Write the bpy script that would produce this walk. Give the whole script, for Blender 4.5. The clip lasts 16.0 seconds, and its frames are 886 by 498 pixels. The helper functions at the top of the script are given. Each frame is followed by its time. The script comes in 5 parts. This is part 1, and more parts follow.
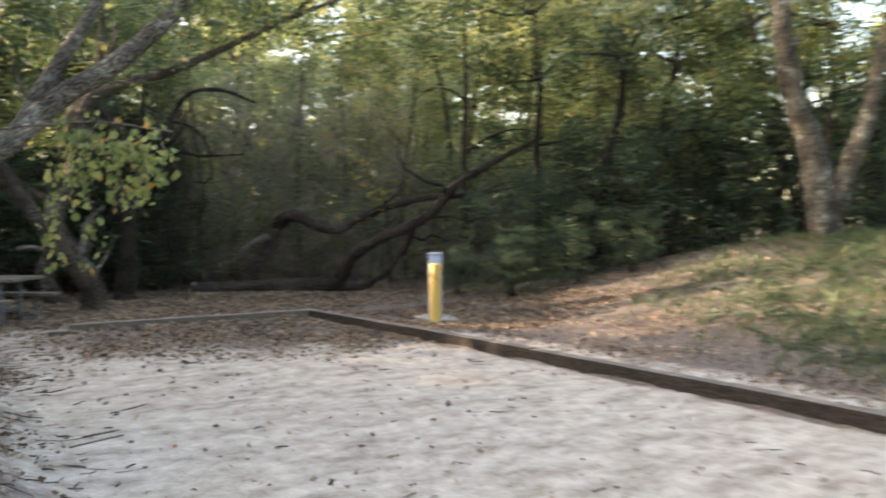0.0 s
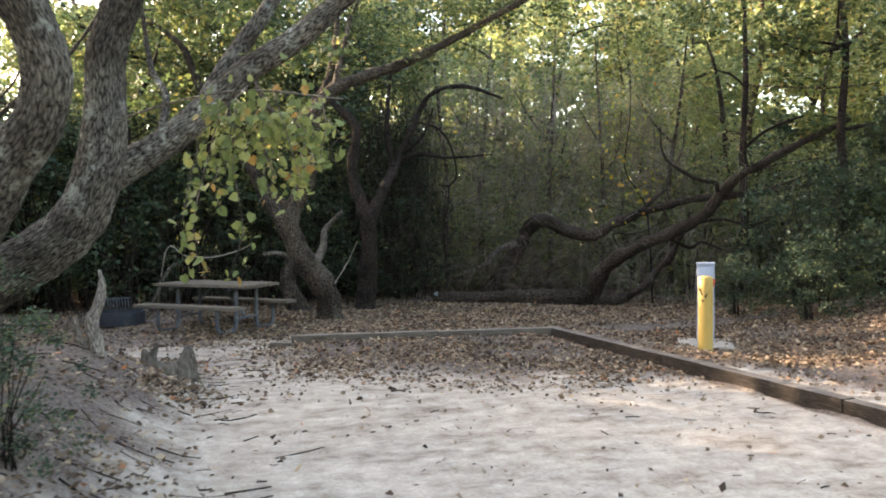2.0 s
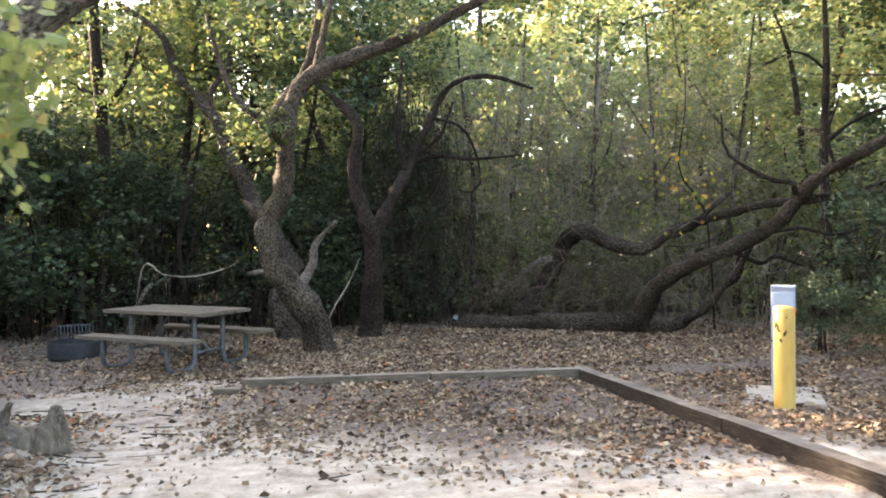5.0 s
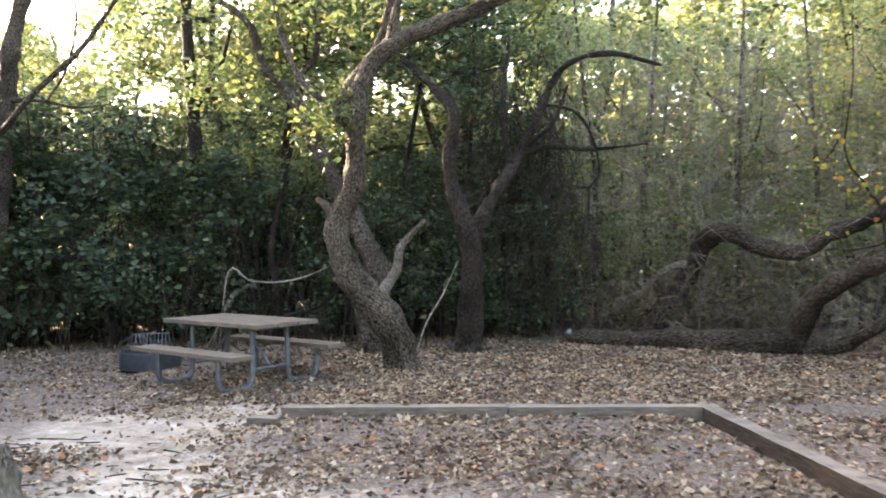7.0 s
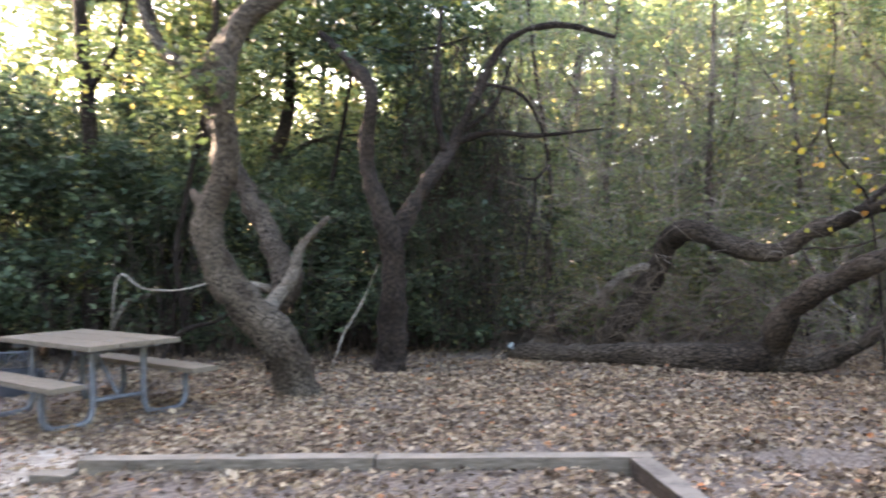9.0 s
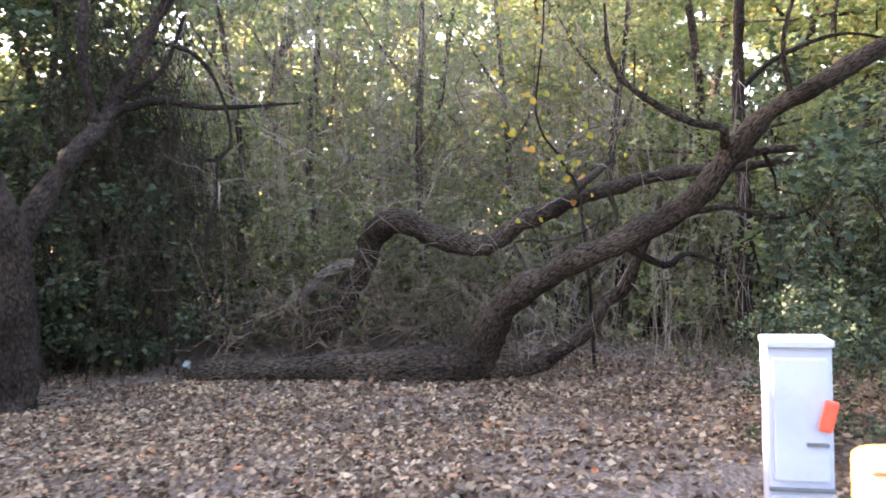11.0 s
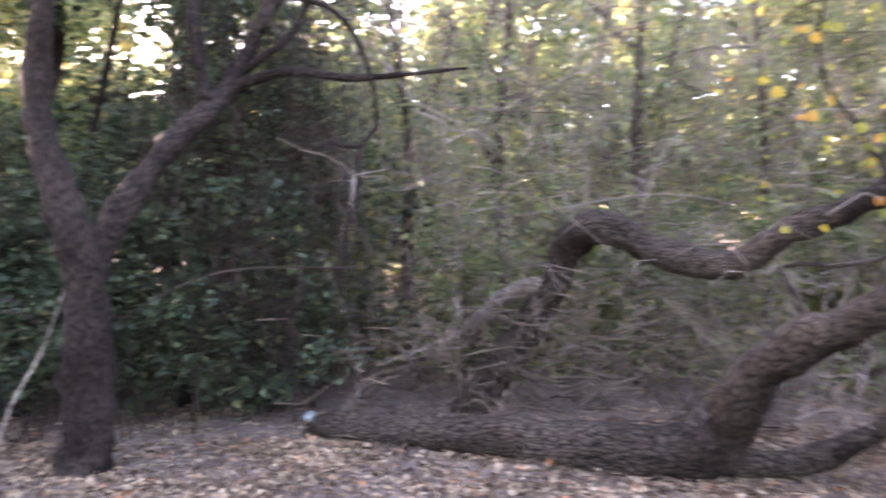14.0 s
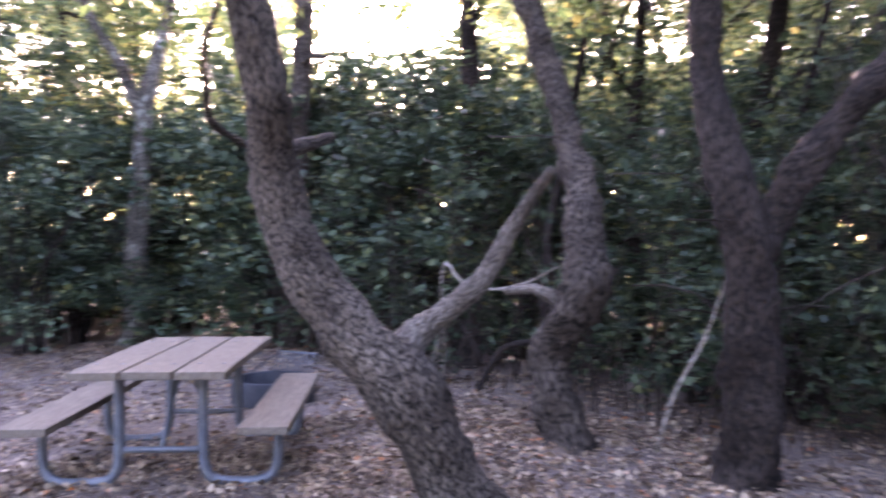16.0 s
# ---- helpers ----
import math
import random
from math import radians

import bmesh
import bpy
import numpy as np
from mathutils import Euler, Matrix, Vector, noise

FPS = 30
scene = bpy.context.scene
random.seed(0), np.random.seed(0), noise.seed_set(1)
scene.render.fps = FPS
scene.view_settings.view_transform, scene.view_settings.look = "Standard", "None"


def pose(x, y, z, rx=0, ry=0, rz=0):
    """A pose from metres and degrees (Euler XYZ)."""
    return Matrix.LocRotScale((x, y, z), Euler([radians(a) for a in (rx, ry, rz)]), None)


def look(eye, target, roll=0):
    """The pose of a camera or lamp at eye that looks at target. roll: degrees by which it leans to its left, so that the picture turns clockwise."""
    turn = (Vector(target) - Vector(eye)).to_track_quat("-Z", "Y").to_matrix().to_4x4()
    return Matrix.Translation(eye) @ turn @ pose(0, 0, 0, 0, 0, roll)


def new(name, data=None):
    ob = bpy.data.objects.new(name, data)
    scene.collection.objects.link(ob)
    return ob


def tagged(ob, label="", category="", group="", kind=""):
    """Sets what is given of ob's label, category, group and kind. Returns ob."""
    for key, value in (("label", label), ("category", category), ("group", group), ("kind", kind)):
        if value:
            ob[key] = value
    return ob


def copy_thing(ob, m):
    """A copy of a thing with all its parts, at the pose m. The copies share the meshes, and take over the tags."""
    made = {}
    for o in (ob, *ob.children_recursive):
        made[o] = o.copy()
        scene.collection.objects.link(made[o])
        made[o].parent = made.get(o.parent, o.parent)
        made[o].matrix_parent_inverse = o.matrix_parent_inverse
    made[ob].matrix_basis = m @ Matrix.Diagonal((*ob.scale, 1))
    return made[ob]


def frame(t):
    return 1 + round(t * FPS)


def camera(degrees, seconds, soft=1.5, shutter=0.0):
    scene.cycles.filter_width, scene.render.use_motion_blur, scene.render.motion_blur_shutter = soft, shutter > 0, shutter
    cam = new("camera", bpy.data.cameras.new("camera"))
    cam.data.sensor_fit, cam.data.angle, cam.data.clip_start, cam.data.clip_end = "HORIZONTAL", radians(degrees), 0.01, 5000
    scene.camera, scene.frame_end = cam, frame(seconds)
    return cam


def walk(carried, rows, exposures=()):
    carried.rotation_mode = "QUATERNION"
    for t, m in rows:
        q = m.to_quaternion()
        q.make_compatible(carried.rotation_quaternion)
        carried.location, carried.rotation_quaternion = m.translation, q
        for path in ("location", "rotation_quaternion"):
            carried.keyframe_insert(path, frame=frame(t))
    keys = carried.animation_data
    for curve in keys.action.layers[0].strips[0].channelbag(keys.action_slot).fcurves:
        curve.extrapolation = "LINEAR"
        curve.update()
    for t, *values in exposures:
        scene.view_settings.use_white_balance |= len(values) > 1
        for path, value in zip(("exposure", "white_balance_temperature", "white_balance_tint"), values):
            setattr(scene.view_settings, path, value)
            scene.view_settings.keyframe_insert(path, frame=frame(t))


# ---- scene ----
cam = camera(58.1, 16.0, soft=1.8, shutter=0.6)
PATH = [
    (0, (-2.626, -5.253, 1.54), (-1.551, -3.568, 1.465), -0.1),
    (0.5, (-2.146, -4.653, 1.417), (-1.35, -2.819, 1.358), -0.2),
    (1, (-1.977, -4.299, 1.467), (-1.349, -2.401, 1.407), -0.1),
    (1.5, (-1.796, -4.008, 1.472), (-1.28, -2.077, 1.416), -0.1),
    (2, (-1.626, -3.689, 1.451), (-1.155, -1.746, 1.402), -0.3),
    (2.5, (-1.424, -3.349, 1.483), (-0.974, -1.401, 1.439), -0.4),
    (3, (-1.237, -3.019, 1.476), (-0.806, -1.067, 1.437), -0.4),
    (3.5, (-1.059, -2.695, 1.491), (-0.643, -0.739, 1.453), -0.4),
    (3.7, (-0.986, -2.564, 1.486), (-0.58, -0.606, 1.455), -0.4),
    (5.8, (-0.079, -1.085, 1.452), (0.137, 0.903, 1.441), -0.8),
    (6, (0.001, -0.945, 1.45), (0.18, 1.047, 1.442), -0.8),
    (6.5, (0.168, -0.544, 1.46), (0.238, 1.454, 1.454), -0.7),
    (7, (0.367, -0.158, 1.421), (0.318, 1.841, 1.421), -0.7),
    (7.5, (0.57, 0.228, 1.433), (0.463, 2.225, 1.431), -0.7),
    (8, (0.76, 0.63, 1.43), (0.641, 2.627, 1.431), -0.8),
    (8.5, (0.984, 1.079, 1.406), (0.869, 3.075, 1.409), -1.0),
    (9, (1.246, 1.439, 1.387), (1.21, 3.439, 1.395), -1.0),
    (9.5, (1.459, 1.799, 1.381), (1.658, 3.789, 1.386), -1.3),
    (10, (1.634, 2.165, 1.376), (2.103, 4.109, 1.378), -1.3),
    (10.2, (1.653, 2.311, 1.387), (2.216, 4.23, 1.379), -1.5),
    (12.3, (2.413, 4.083, 1.425), (3.061, 5.975, 1.389), -1.8),
    (12.5, (2.475, 4.271, 1.436), (3.112, 6.167, 1.402), -1.9),
    (13, (2.554, 4.637, 1.445), (3.156, 6.544, 1.411), -1.8),
    (13.5, (2.661, 4.953, 1.533), (3.088, 6.907, 1.51), -1.5),
    (14, (2.758, 5.287, 1.526), (2.82, 7.286, 1.507), -1.1),
    (14.5, (2.813, 5.578, 1.488), (2.445, 7.544, 1.471), -0.9),
    (15, (2.924, 5.946, 1.448), (2.077, 7.757, 1.437), -0.6),
    (15.5, (2.853, 6.248, 1.415), (1.623, 7.825, 1.405), -0.3),
    (16, (2.837, 6.559, 1.379), (1.303, 7.841, 1.363), 0.1),
]
EXPOSURE = [(0, 3.05, 7700, 16), (3.5, 3.55, 7900, 18), (7, 4.15, 7700, 20), (8.5, 4.38, 7500, 23), (10, 4.3, 7350, 26), (12.5, 4.88, 7300, 37), (14, 5.0, 7200, 41), (15, 5.05, 6800, 47), (16, 4.55, 6500, 49)]
walk(cam, [(t, look(eye, target, roll)) for t, eye, target, roll in PATH], EXPOSURE)

# ---- light ----
SUN_WAY = Vector((-0.778, 0.575, 0.253)).normalized()
world = bpy.data.worlds.new("world")
scene.world = world
world.use_nodes = True
wn = world.node_tree
sky = wn.nodes.new("ShaderNodeTexSky")
sky.sky_type, sky.sun_disc = "NISHITA", False
sky.sun_elevation = math.asin(SUN_WAY.z)
sky.sun_rotation = math.atan2(SUN_WAY.x, SUN_WAY.y)
sky.air_density, sky.dust_density, sky.ozone_density = 1.0, 2.5, 1.0
wn.links.new(sky.outputs[0], wn.nodes["Background"].inputs[0])
wn.nodes["Background"].inputs[1].default_value = 0.15
sun = new("sun", bpy.data.lights.new("sun", "SUN"))
sun.data.energy, sun.data.angle, sun.data.color = 3.8, radians(0.6), (1.0, 0.88, 0.72)
sun.matrix_world = look(SUN_WAY * 60, (0, 0, 0))

# ---- materials ----
def mat(name, rough=0.8, spec=0.3, metal=0.0):
    m = bpy.data.materials.new(name)
    m.use_nodes = True
    n = m.node_tree.nodes
    b = n["Principled BSDF"]
    b.inputs["Roughness"].default_value = rough
    b.inputs["Specular IOR Level"].default_value = spec
    b.inputs["Metallic"].default_value = metal
    return m, n, m.node_tree.links, b


def ramp(n, stops):
    r = n.new("ShaderNodeValToRGB")
    e = r.color_ramp.elements
    while len(e) < len(stops):
        e.new(0.5)
    for el, (p, c) in zip(e, stops):
        el.position, el.color = p, (*c, 1)
    return r


def noise_tex(n, l, scale, detail=4, rough=0.55, stretch=None):
    t = n.new("ShaderNodeTexNoise")
    t.inputs["Scale"].default_value, t.inputs["Detail"].default_value = scale, detail
    t.inputs["Roughness"].default_value = rough
    c = n.new("ShaderNodeTexCoord")
    if stretch:
        mp = n.new("ShaderNodeMapping")
        mp.inputs["Scale"].default_value = stretch
        l.new(c.outputs["Object"], mp.inputs[0])
        l.new(mp.outputs[0], t.inputs["Vector"])
    else:
        l.new(c.outputs["Object"], t.inputs["Vector"])
    return t


def bump(n, l, b, height, strength, dist):
    k = n.new("ShaderNodeBump")
    k.inputs["Strength"].default_value, k.inputs["Distance"].default_value = strength, dist
    l.new(height, k.inputs["Height"])
    l.new(k.outputs[0], b.inputs["Normal"])


def mixed(n, l, a, b, fac, kind="MIX"):
    m = n.new("ShaderNodeMix")
    m.data_type, m.blend_type = "RGBA", kind
    for sock, v in ((m.inputs[6], a), (m.inputs[7], b), (m.inputs[0], fac)):
        if isinstance(v, (tuple, float, int)):
            sock.default_value = (*v, 1) if isinstance(v, tuple) else v
        else:
            l.new(v, sock)
    return m.outputs[2]


def leaf_material(name, stops, trans=0.45, rough=0.5):
    m, n, l, b = mat(name, rough, 0.35)
    g = n.new("ShaderNodeNewGeometry")
    r = ramp(n, stops)
    l.new(g.outputs["Random Per Island"], r.inputs[0])
    t = noise_tex(n, l, 1.3, 3)
    shade = ramp(n, [(0.3, (0.6, 0.62, 0.6)), (0.7, (1.15, 1.12, 1.0))])
    l.new(t.outputs[0], shade.inputs[0])
    col = mixed(n, l, r.outputs[0], shade.outputs[0], 1.0, "MULTIPLY")
    l.new(col, b.inputs["Base Color"])
    tr = n.new("ShaderNodeBsdfTranslucent")
    l.new(col, tr.inputs[0])
    mx = n.new("ShaderNodeMixShader")
    mx.inputs[0].default_value = trans
    l.new(b.outputs[0], mx.inputs[1])
    l.new(tr.outputs[0], mx.inputs[2])
    l.new(mx.outputs[0], n["Material Output"].inputs[0])
    return m


def bark_material(name, dark, light, lichen=(0.4, 0.42, 0.36), lichen_at=0.62, scale=1.0):
    """Ridged bark whose grain follows the limb."""
    m, n, l, b = mat(name, 0.92, 0.15)
    at = n.new("ShaderNodeAttribute")
    at.attribute_name = "along"

    def grain(kind, size, long):
        mp = n.new("ShaderNodeMapping")
        mp.inputs["Scale"].default_value = (1, 1, long)
        l.new(at.outputs["Vector"], mp.inputs[0])
        t = n.new(kind)
        t.inputs["Scale"].default_value = size * scale
        l.new(mp.outputs[0], t.inputs["Vector"])
        return t

    v = grain("ShaderNodeTexVoronoi", 50, 0.26)
    v.feature = "DISTANCE_TO_EDGE"
    t = grain("ShaderNodeTexNoise", 46, 0.5)
    t.inputs["Detail"].default_value, t.inputs["Roughness"].default_value = 6, 0.7
    ridge = n.new("ShaderNodeMath")
    ridge.operation = "MULTIPLY_ADD"
    l.new(v.outputs[0], ridge.inputs[0])
    ridge.inputs[1].default_value = 0.9
    l.new(t.outputs[0], ridge.inputs[2])
    r = ramp(n, [(0.46, dark), (0.62, tuple(0.5 * (a + c) for a, c in zip(dark, light))), (0.84, light)])
    l.new(ridge.outputs[0], r.inputs[0])
    t2 = noise_tex(n, l, 6 * scale, 6, 0.75)
    r2 = ramp(n, [(lichen_at, (0, 0, 0)), (lichen_at + 0.08, (0.7, 0.7, 0.7))])
    l.new(t2.outputs[0], r2.inputs[0])
    t3 = noise_tex(n, l, 1.7 * scale, 3, 0.6)
    r3 = ramp(n, [(0.34, (0.42, 0.38, 0.34)), (0.5, (0.85, 0.83, 0.8)), (0.66, (1.3, 1.28, 1.24))])
    l.new(t3.outputs[0], r3.inputs[0])
    col = mixed(n, l, r.outputs[0], lichen, r2.outputs[0])
    l.new(mixed(n, l, col, r3.outputs[0], 1.0, "MULTIPLY"), b.inputs["Base Color"])
    bump(n, l, b, ridge.outputs[0], 1.0, 0.035)
    return m


M_oak = bark_material("oak_bark", (0.018, 0.015, 0.012), (0.22, 0.2, 0.165), lichen_at=0.55)
M_bark = bark_material("grey_bark", (0.01, 0.008, 0.006), (0.14, 0.113, 0.092), lichen_at=0.67)
M_dark = bark_material("dark_bark", (0.01, 0.008, 0.007), (0.065, 0.05, 0.042), lichen_at=0.74)
M_twist = bark_material("twisted_bark", (0.016, 0.013, 0.01), (0.19, 0.158, 0.128), lichen_at=0.66, scale=1.25)
M_twig = bark_material("twig_bark", (0.045, 0.034, 0.027), (0.2, 0.153, 0.118), lichen_at=0.75)
M_log = bark_material("log_bark", (0.009, 0.007, 0.0055), (0.1, 0.078, 0.061), lichen_at=0.7)
# weathered stump prongs; also limbs whose paleness is light put into the colour
M_weather_lit = bark_material("weathered_lit_wood", (0.06, 0.05, 0.04), (0.27, 0.235, 0.2), lichen_at=0.7)
M_dead = bark_material("bleached_wood", (0.17, 0.145, 0.12), (0.55, 0.5, 0.44), lichen_at=0.8)
M_vine = bark_material("vine_bark", (0.1, 0.085, 0.073), (0.36, 0.31, 0.27), lichen_at=0.7)

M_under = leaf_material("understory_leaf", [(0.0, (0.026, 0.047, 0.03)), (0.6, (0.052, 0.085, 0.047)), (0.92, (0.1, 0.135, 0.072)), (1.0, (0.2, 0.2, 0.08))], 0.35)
M_green = leaf_material("canopy_leaf", [(0.0, (0.045, 0.075, 0.032)), (0.5, (0.08, 0.115, 0.045)), (0.85, (0.14, 0.17, 0.06)), (1.0, (0.3, 0.25, 0.08))])
M_yellow = leaf_material("turning_leaf", [(0.0, (0.12, 0.165, 0.06)), (0.5, (0.22, 0.26, 0.09)), (0.9, (0.35, 0.36, 0.13)), (1.0, (0.42, 0.22, 0.07))], 0.45)
# M_light and M_far: paler than real leaves, sunlight on the wood beyond coloured in
M_light = leaf_material("sunlit_wood_leaf", [(0.0, (0.13, 0.185, 0.09)), (0.5, (0.23, 0.285, 0.135)), (0.85, (0.35, 0.385, 0.17)), (1.0, (0.48, 0.4, 0.15))], 0.5)
M_far = leaf_material("sunlit_far_leaf", [(0.0, (0.1, 0.15, 0.07)), (0.5, (0.2, 0.26, 0.12)), (0.85, (0.3, 0.34, 0.15)), (1.0, (0.42, 0.36, 0.14))], 0.5)
M_autumn = leaf_material("autumn_leaf", [(0.0, (0.22, 0.26, 0.06)), (0.6, (0.5, 0.43, 0.08)), (0.9, (0.55, 0.36, 0.06)), (1.0, (0.5, 0.17, 0.05))], 0.5)
M_grass = leaf_material("grass_blade", [(0.0, (0.045, 0.075, 0.03)), (0.6, (0.07, 0.11, 0.045)), (1.0, (0.17, 0.16, 0.08))], 0.35)
M_cover = leaf_material("weed_leaf", [(0.0, (0.035, 0.065, 0.032)), (0.6, (0.065, 0.105, 0.05)), (1.0, (0.15, 0.15, 0.08))], 0.35)
M_litter = leaf_material("dry_leaf", [(0.0, (0.05, 0.03, 0.021)), (0.35, (0.13, 0.083, 0.057)), (0.7, (0.265, 0.187, 0.131)), (0.95, (0.45, 0.35, 0.258)), (1.0, (0.42, 0.14, 0.05))], 0.12, 0.75)


def ground_material():
    m, n, l, b = mat("sandy_soil", 0.95, 0.1)
    big = noise_tex(n, l, 0.9, 5, 0.6)
    fine = noise_tex(n, l, 38, 5, 0.7)
    mid = noise_tex(n, l, 6, 5, 0.65)
    at = n.new("ShaderNodeAttribute")
    at.attribute_name = "sand"
    ad = n.new("ShaderNodeMath")
    ad.operation = "MULTIPLY_ADD"
    l.new(big.outputs[0], ad.inputs[0])
    ad.inputs[1].default_value = 0.9
    l.new(at.outputs["Fac"], ad.inputs[2])
    sub = n.new("ShaderNodeMath")
    sub.operation = "MULTIPLY_ADD"
    l.new(mid.outputs[0], sub.inputs[0])
    sub.inputs[1].default_value = 0.5
    l.new(ad.outputs[0], sub.inputs[2])
    mr = n.new("ShaderNodeMapRange")
    mr.inputs["From Min"].default_value, mr.inputs["From Max"].default_value = 0.95, 1.45
    l.new(sub.outputs[0], mr.inputs["Value"])
    sand = ramp(n, [(0.3, (0.31, 0.258, 0.205)), (0.46, (0.44, 0.378, 0.308)), (0.7, (0.56, 0.495, 0.415))])
    l.new(mid.outputs[0], sand.inputs[0])
    soil = ramp(n, [(0.3, (0.075, 0.057, 0.046)), (0.55, (0.175, 0.138, 0.114)), (0.75, (0.28, 0.23, 0.192))])
    l.new(fine.outputs[0], soil.inputs[0])
    grit = ramp(n, [(0.3, (0.66, 0.64, 0.62)), (0.55, (1, 1, 1))])
    l.new(fine.outputs[0], grit.inputs[0])
    scuff = noise_tex(n, l, 2.6, 7, 0.72, (0.55, 1.3, 1))
    sr = ramp(n, [(0.33, (0.42, 0.38, 0.35)), (0.46, (0.86, 0.84, 0.82)), (0.6, (1.08, 1.08, 1.08))])
    l.new(scuff.outputs[0], sr.inputs[0])
    worn = mixed(n, l, sand.outputs[0], sr.outputs[0], 0.85, "MULTIPLY")
    col = mixed(n, l, soil.outputs[0], worn, mr.outputs[0])
    l.new(mixed(n, l, col, grit.outputs[0], 0.8, "MULTIPLY"), b.inputs["Base Color"])
    bump(n, l, b, fine.outputs[0], 0.6, 0.02)
    return m


M_ground = ground_material()


def plain(name, stops, scale, rough, metal=0.0, stretch=None, depth=0.003, spec=0.4, bscale=40):
    m, n, l, b = mat(name, rough, spec, metal)
    t = noise_tex(n, l, scale, 6, 0.65, stretch)
    r = ramp(n, stops)
    l.new(t.outputs[0], r.inputs[0])
    l.new(r.outputs[0], b.inputs["Base Color"])
    t2 = noise_tex(n, l, bscale, 5, 0.6, stretch)
    bump(n, l, b, t2.outputs[0], 0.6, depth)
    return m


M_stump = plain("rotten_wood", [(0.3, (0.035, 0.03, 0.022)), (0.55, (0.13, 0.11, 0.085)), (0.75, (0.22, 0.2, 0.16))], 11, 0.95, 0, (2, 2, 0.5), 0.03, 0.1, 18)
# One edging wood in two tones: right edge darkened for shade, far edge lit.
M_timber_shaded = plain("weathered_shaded_timber", [(0.3, (0.014, 0.011, 0.009)), (0.55, (0.036, 0.029, 0.024)), (0.75, (0.08, 0.066, 0.054))], 9, 0.9, 0, (1, 6, 6), 0.01, 0.15, 22)
M_timber_lit = plain("weathered_lit_timber", [(0.3, (0.06, 0.048, 0.037)), (0.55, (0.12, 0.1, 0.078)), (0.75, (0.19, 0.16, 0.128))], 9, 0.9, 0, (1, 6, 6), 0.01, 0.15, 22)
M_plank = plain("grey_plank", [(0.3, (0.075, 0.058, 0.042)), (0.55, (0.135, 0.112, 0.085)), (0.8, (0.205, 0.175, 0.135))], 7, 0.8, 0, (1, 14, 6), 0.004, 0.2, 16)
M_pipe = plain("galvanised_pipe", [(0.3, (0.07, 0.078, 0.088)), (0.7, (0.14, 0.153, 0.17))], 14, 0.5, 0.4, None, 0.001)
M_iron = plain("black_steel", [(0.3, (0.018, 0.02, 0.024)), (0.65, (0.04, 0.042, 0.048)), (0.8, (0.11, 0.07, 0.05))], 9, 0.7, 0.3, None, 0.002)
M_box = plain("painted_pale_metal", [(0.25, (0.25, 0.3, 0.38)), (0.6, (0.33, 0.38, 0.47)), (0.85, (0.28, 0.32, 0.38))], 4, 0.45, 0, None, 0.001)
M_conc = plain("concrete", [(0.3, (0.24, 0.21, 0.175)), (0.7, (0.4, 0.36, 0.305))], 12, 0.9, 0, None, 0.006, 0.2)
M_red = plain("red_plastic", [(0.3, (0.5, 0.06, 0.03)), (0.7, (0.65, 0.1, 0.05))], 12, 0.5)
M_black = plain("dark_rust", [(0.3, (0.012, 0.01, 0.009)), (0.7, (0.06, 0.035, 0.02))], 30, 0.85)
M_yel = plain("yellow_paint", [(0.2, (0.28, 0.18, 0.05)), (0.42, (0.44, 0.29, 0.075)), (0.8, (0.52, 0.36, 0.11))], 5, 0.5, 0, (1, 1, 0.4), 0.001)
M_white = plain("pale_flare", [(0.3, (0.1, 0.13, 0.13)), (0.7, (0.22, 0.26, 0.26))], 12, 0.6)


def pale_topped(m, sand, amount):
    """Paints the light on upward faces as a patchy pale tint; sand is its colour."""
    n, l = m.node_tree.nodes, m.node_tree.links
    b = n["Principled BSDF"]
    under = b.inputs["Base Color"].links[0].from_socket
    g = n.new("ShaderNodeNewGeometry")
    sx = n.new("ShaderNodeSeparateXYZ")
    l.new(g.outputs["True Normal"], sx.inputs[0])
    up = n.new("ShaderNodeMapRange")
    up.inputs["From Min"].default_value, up.inputs["From Max"].default_value = 0.6, 0.95
    up.inputs["To Max"].default_value = amount
    l.new(sx.outputs["Z"], up.inputs["Value"])
    t = noise_tex(n, l, 5, 6, 0.7)
    r = ramp(n, [(0.3, (0.25, 0.25, 0.25)), (0.6, (1, 1, 1))])
    l.new(t.outputs[0], r.inputs[0])
    k = n.new("ShaderNodeMath")
    k.operation = "MULTIPLY"
    l.new(up.outputs[0], k.inputs[0])
    l.new(r.outputs[0], k.inputs[1])
    l.new(mixed(n, l, under, sand, k.outputs[0]), b.inputs["Base Color"])


# timber tops coloured paler than their sides, as light from above leaves them
pale_topped(M_timber_shaded, (0.26, 0.22, 0.18), 0.75)
pale_topped(M_timber_lit, (0.3, 0.25, 0.2), 0.6)


# ---- mesh helpers ----
def mesh_of(name, verts, faces, material, smooth=True):
    """A mesh of quads and triangles from arrays."""
    me = bpy.data.meshes.new(name)
    verts = np.asarray(verts, dtype=np.float32)
    if isinstance(faces, np.ndarray):
        k = faces.shape[1]
        me.vertices.add(len(verts))
        me.vertices.foreach_set("co", verts.ravel())
        me.loops.add(faces.size)
        me.loops.foreach_set("vertex_index", faces.astype(np.int32).ravel())
        me.polygons.add(len(faces))
        me.polygons.foreach_set("loop_start", np.arange(0, faces.size, k, dtype=np.int32))
        me.update(calc_edges=True)
        me.validate()
    else:
        me.from_pydata(verts.tolist(), [], faces)
    me.polygons.foreach_set("use_smooth", np.full(len(me.polygons), smooth))
    me.materials.append(material)
    return me


def child(name, me, parent, label=""):
    ob = new(name, me)
    ob.parent = parent
    return tagged(ob, label) if label else ob


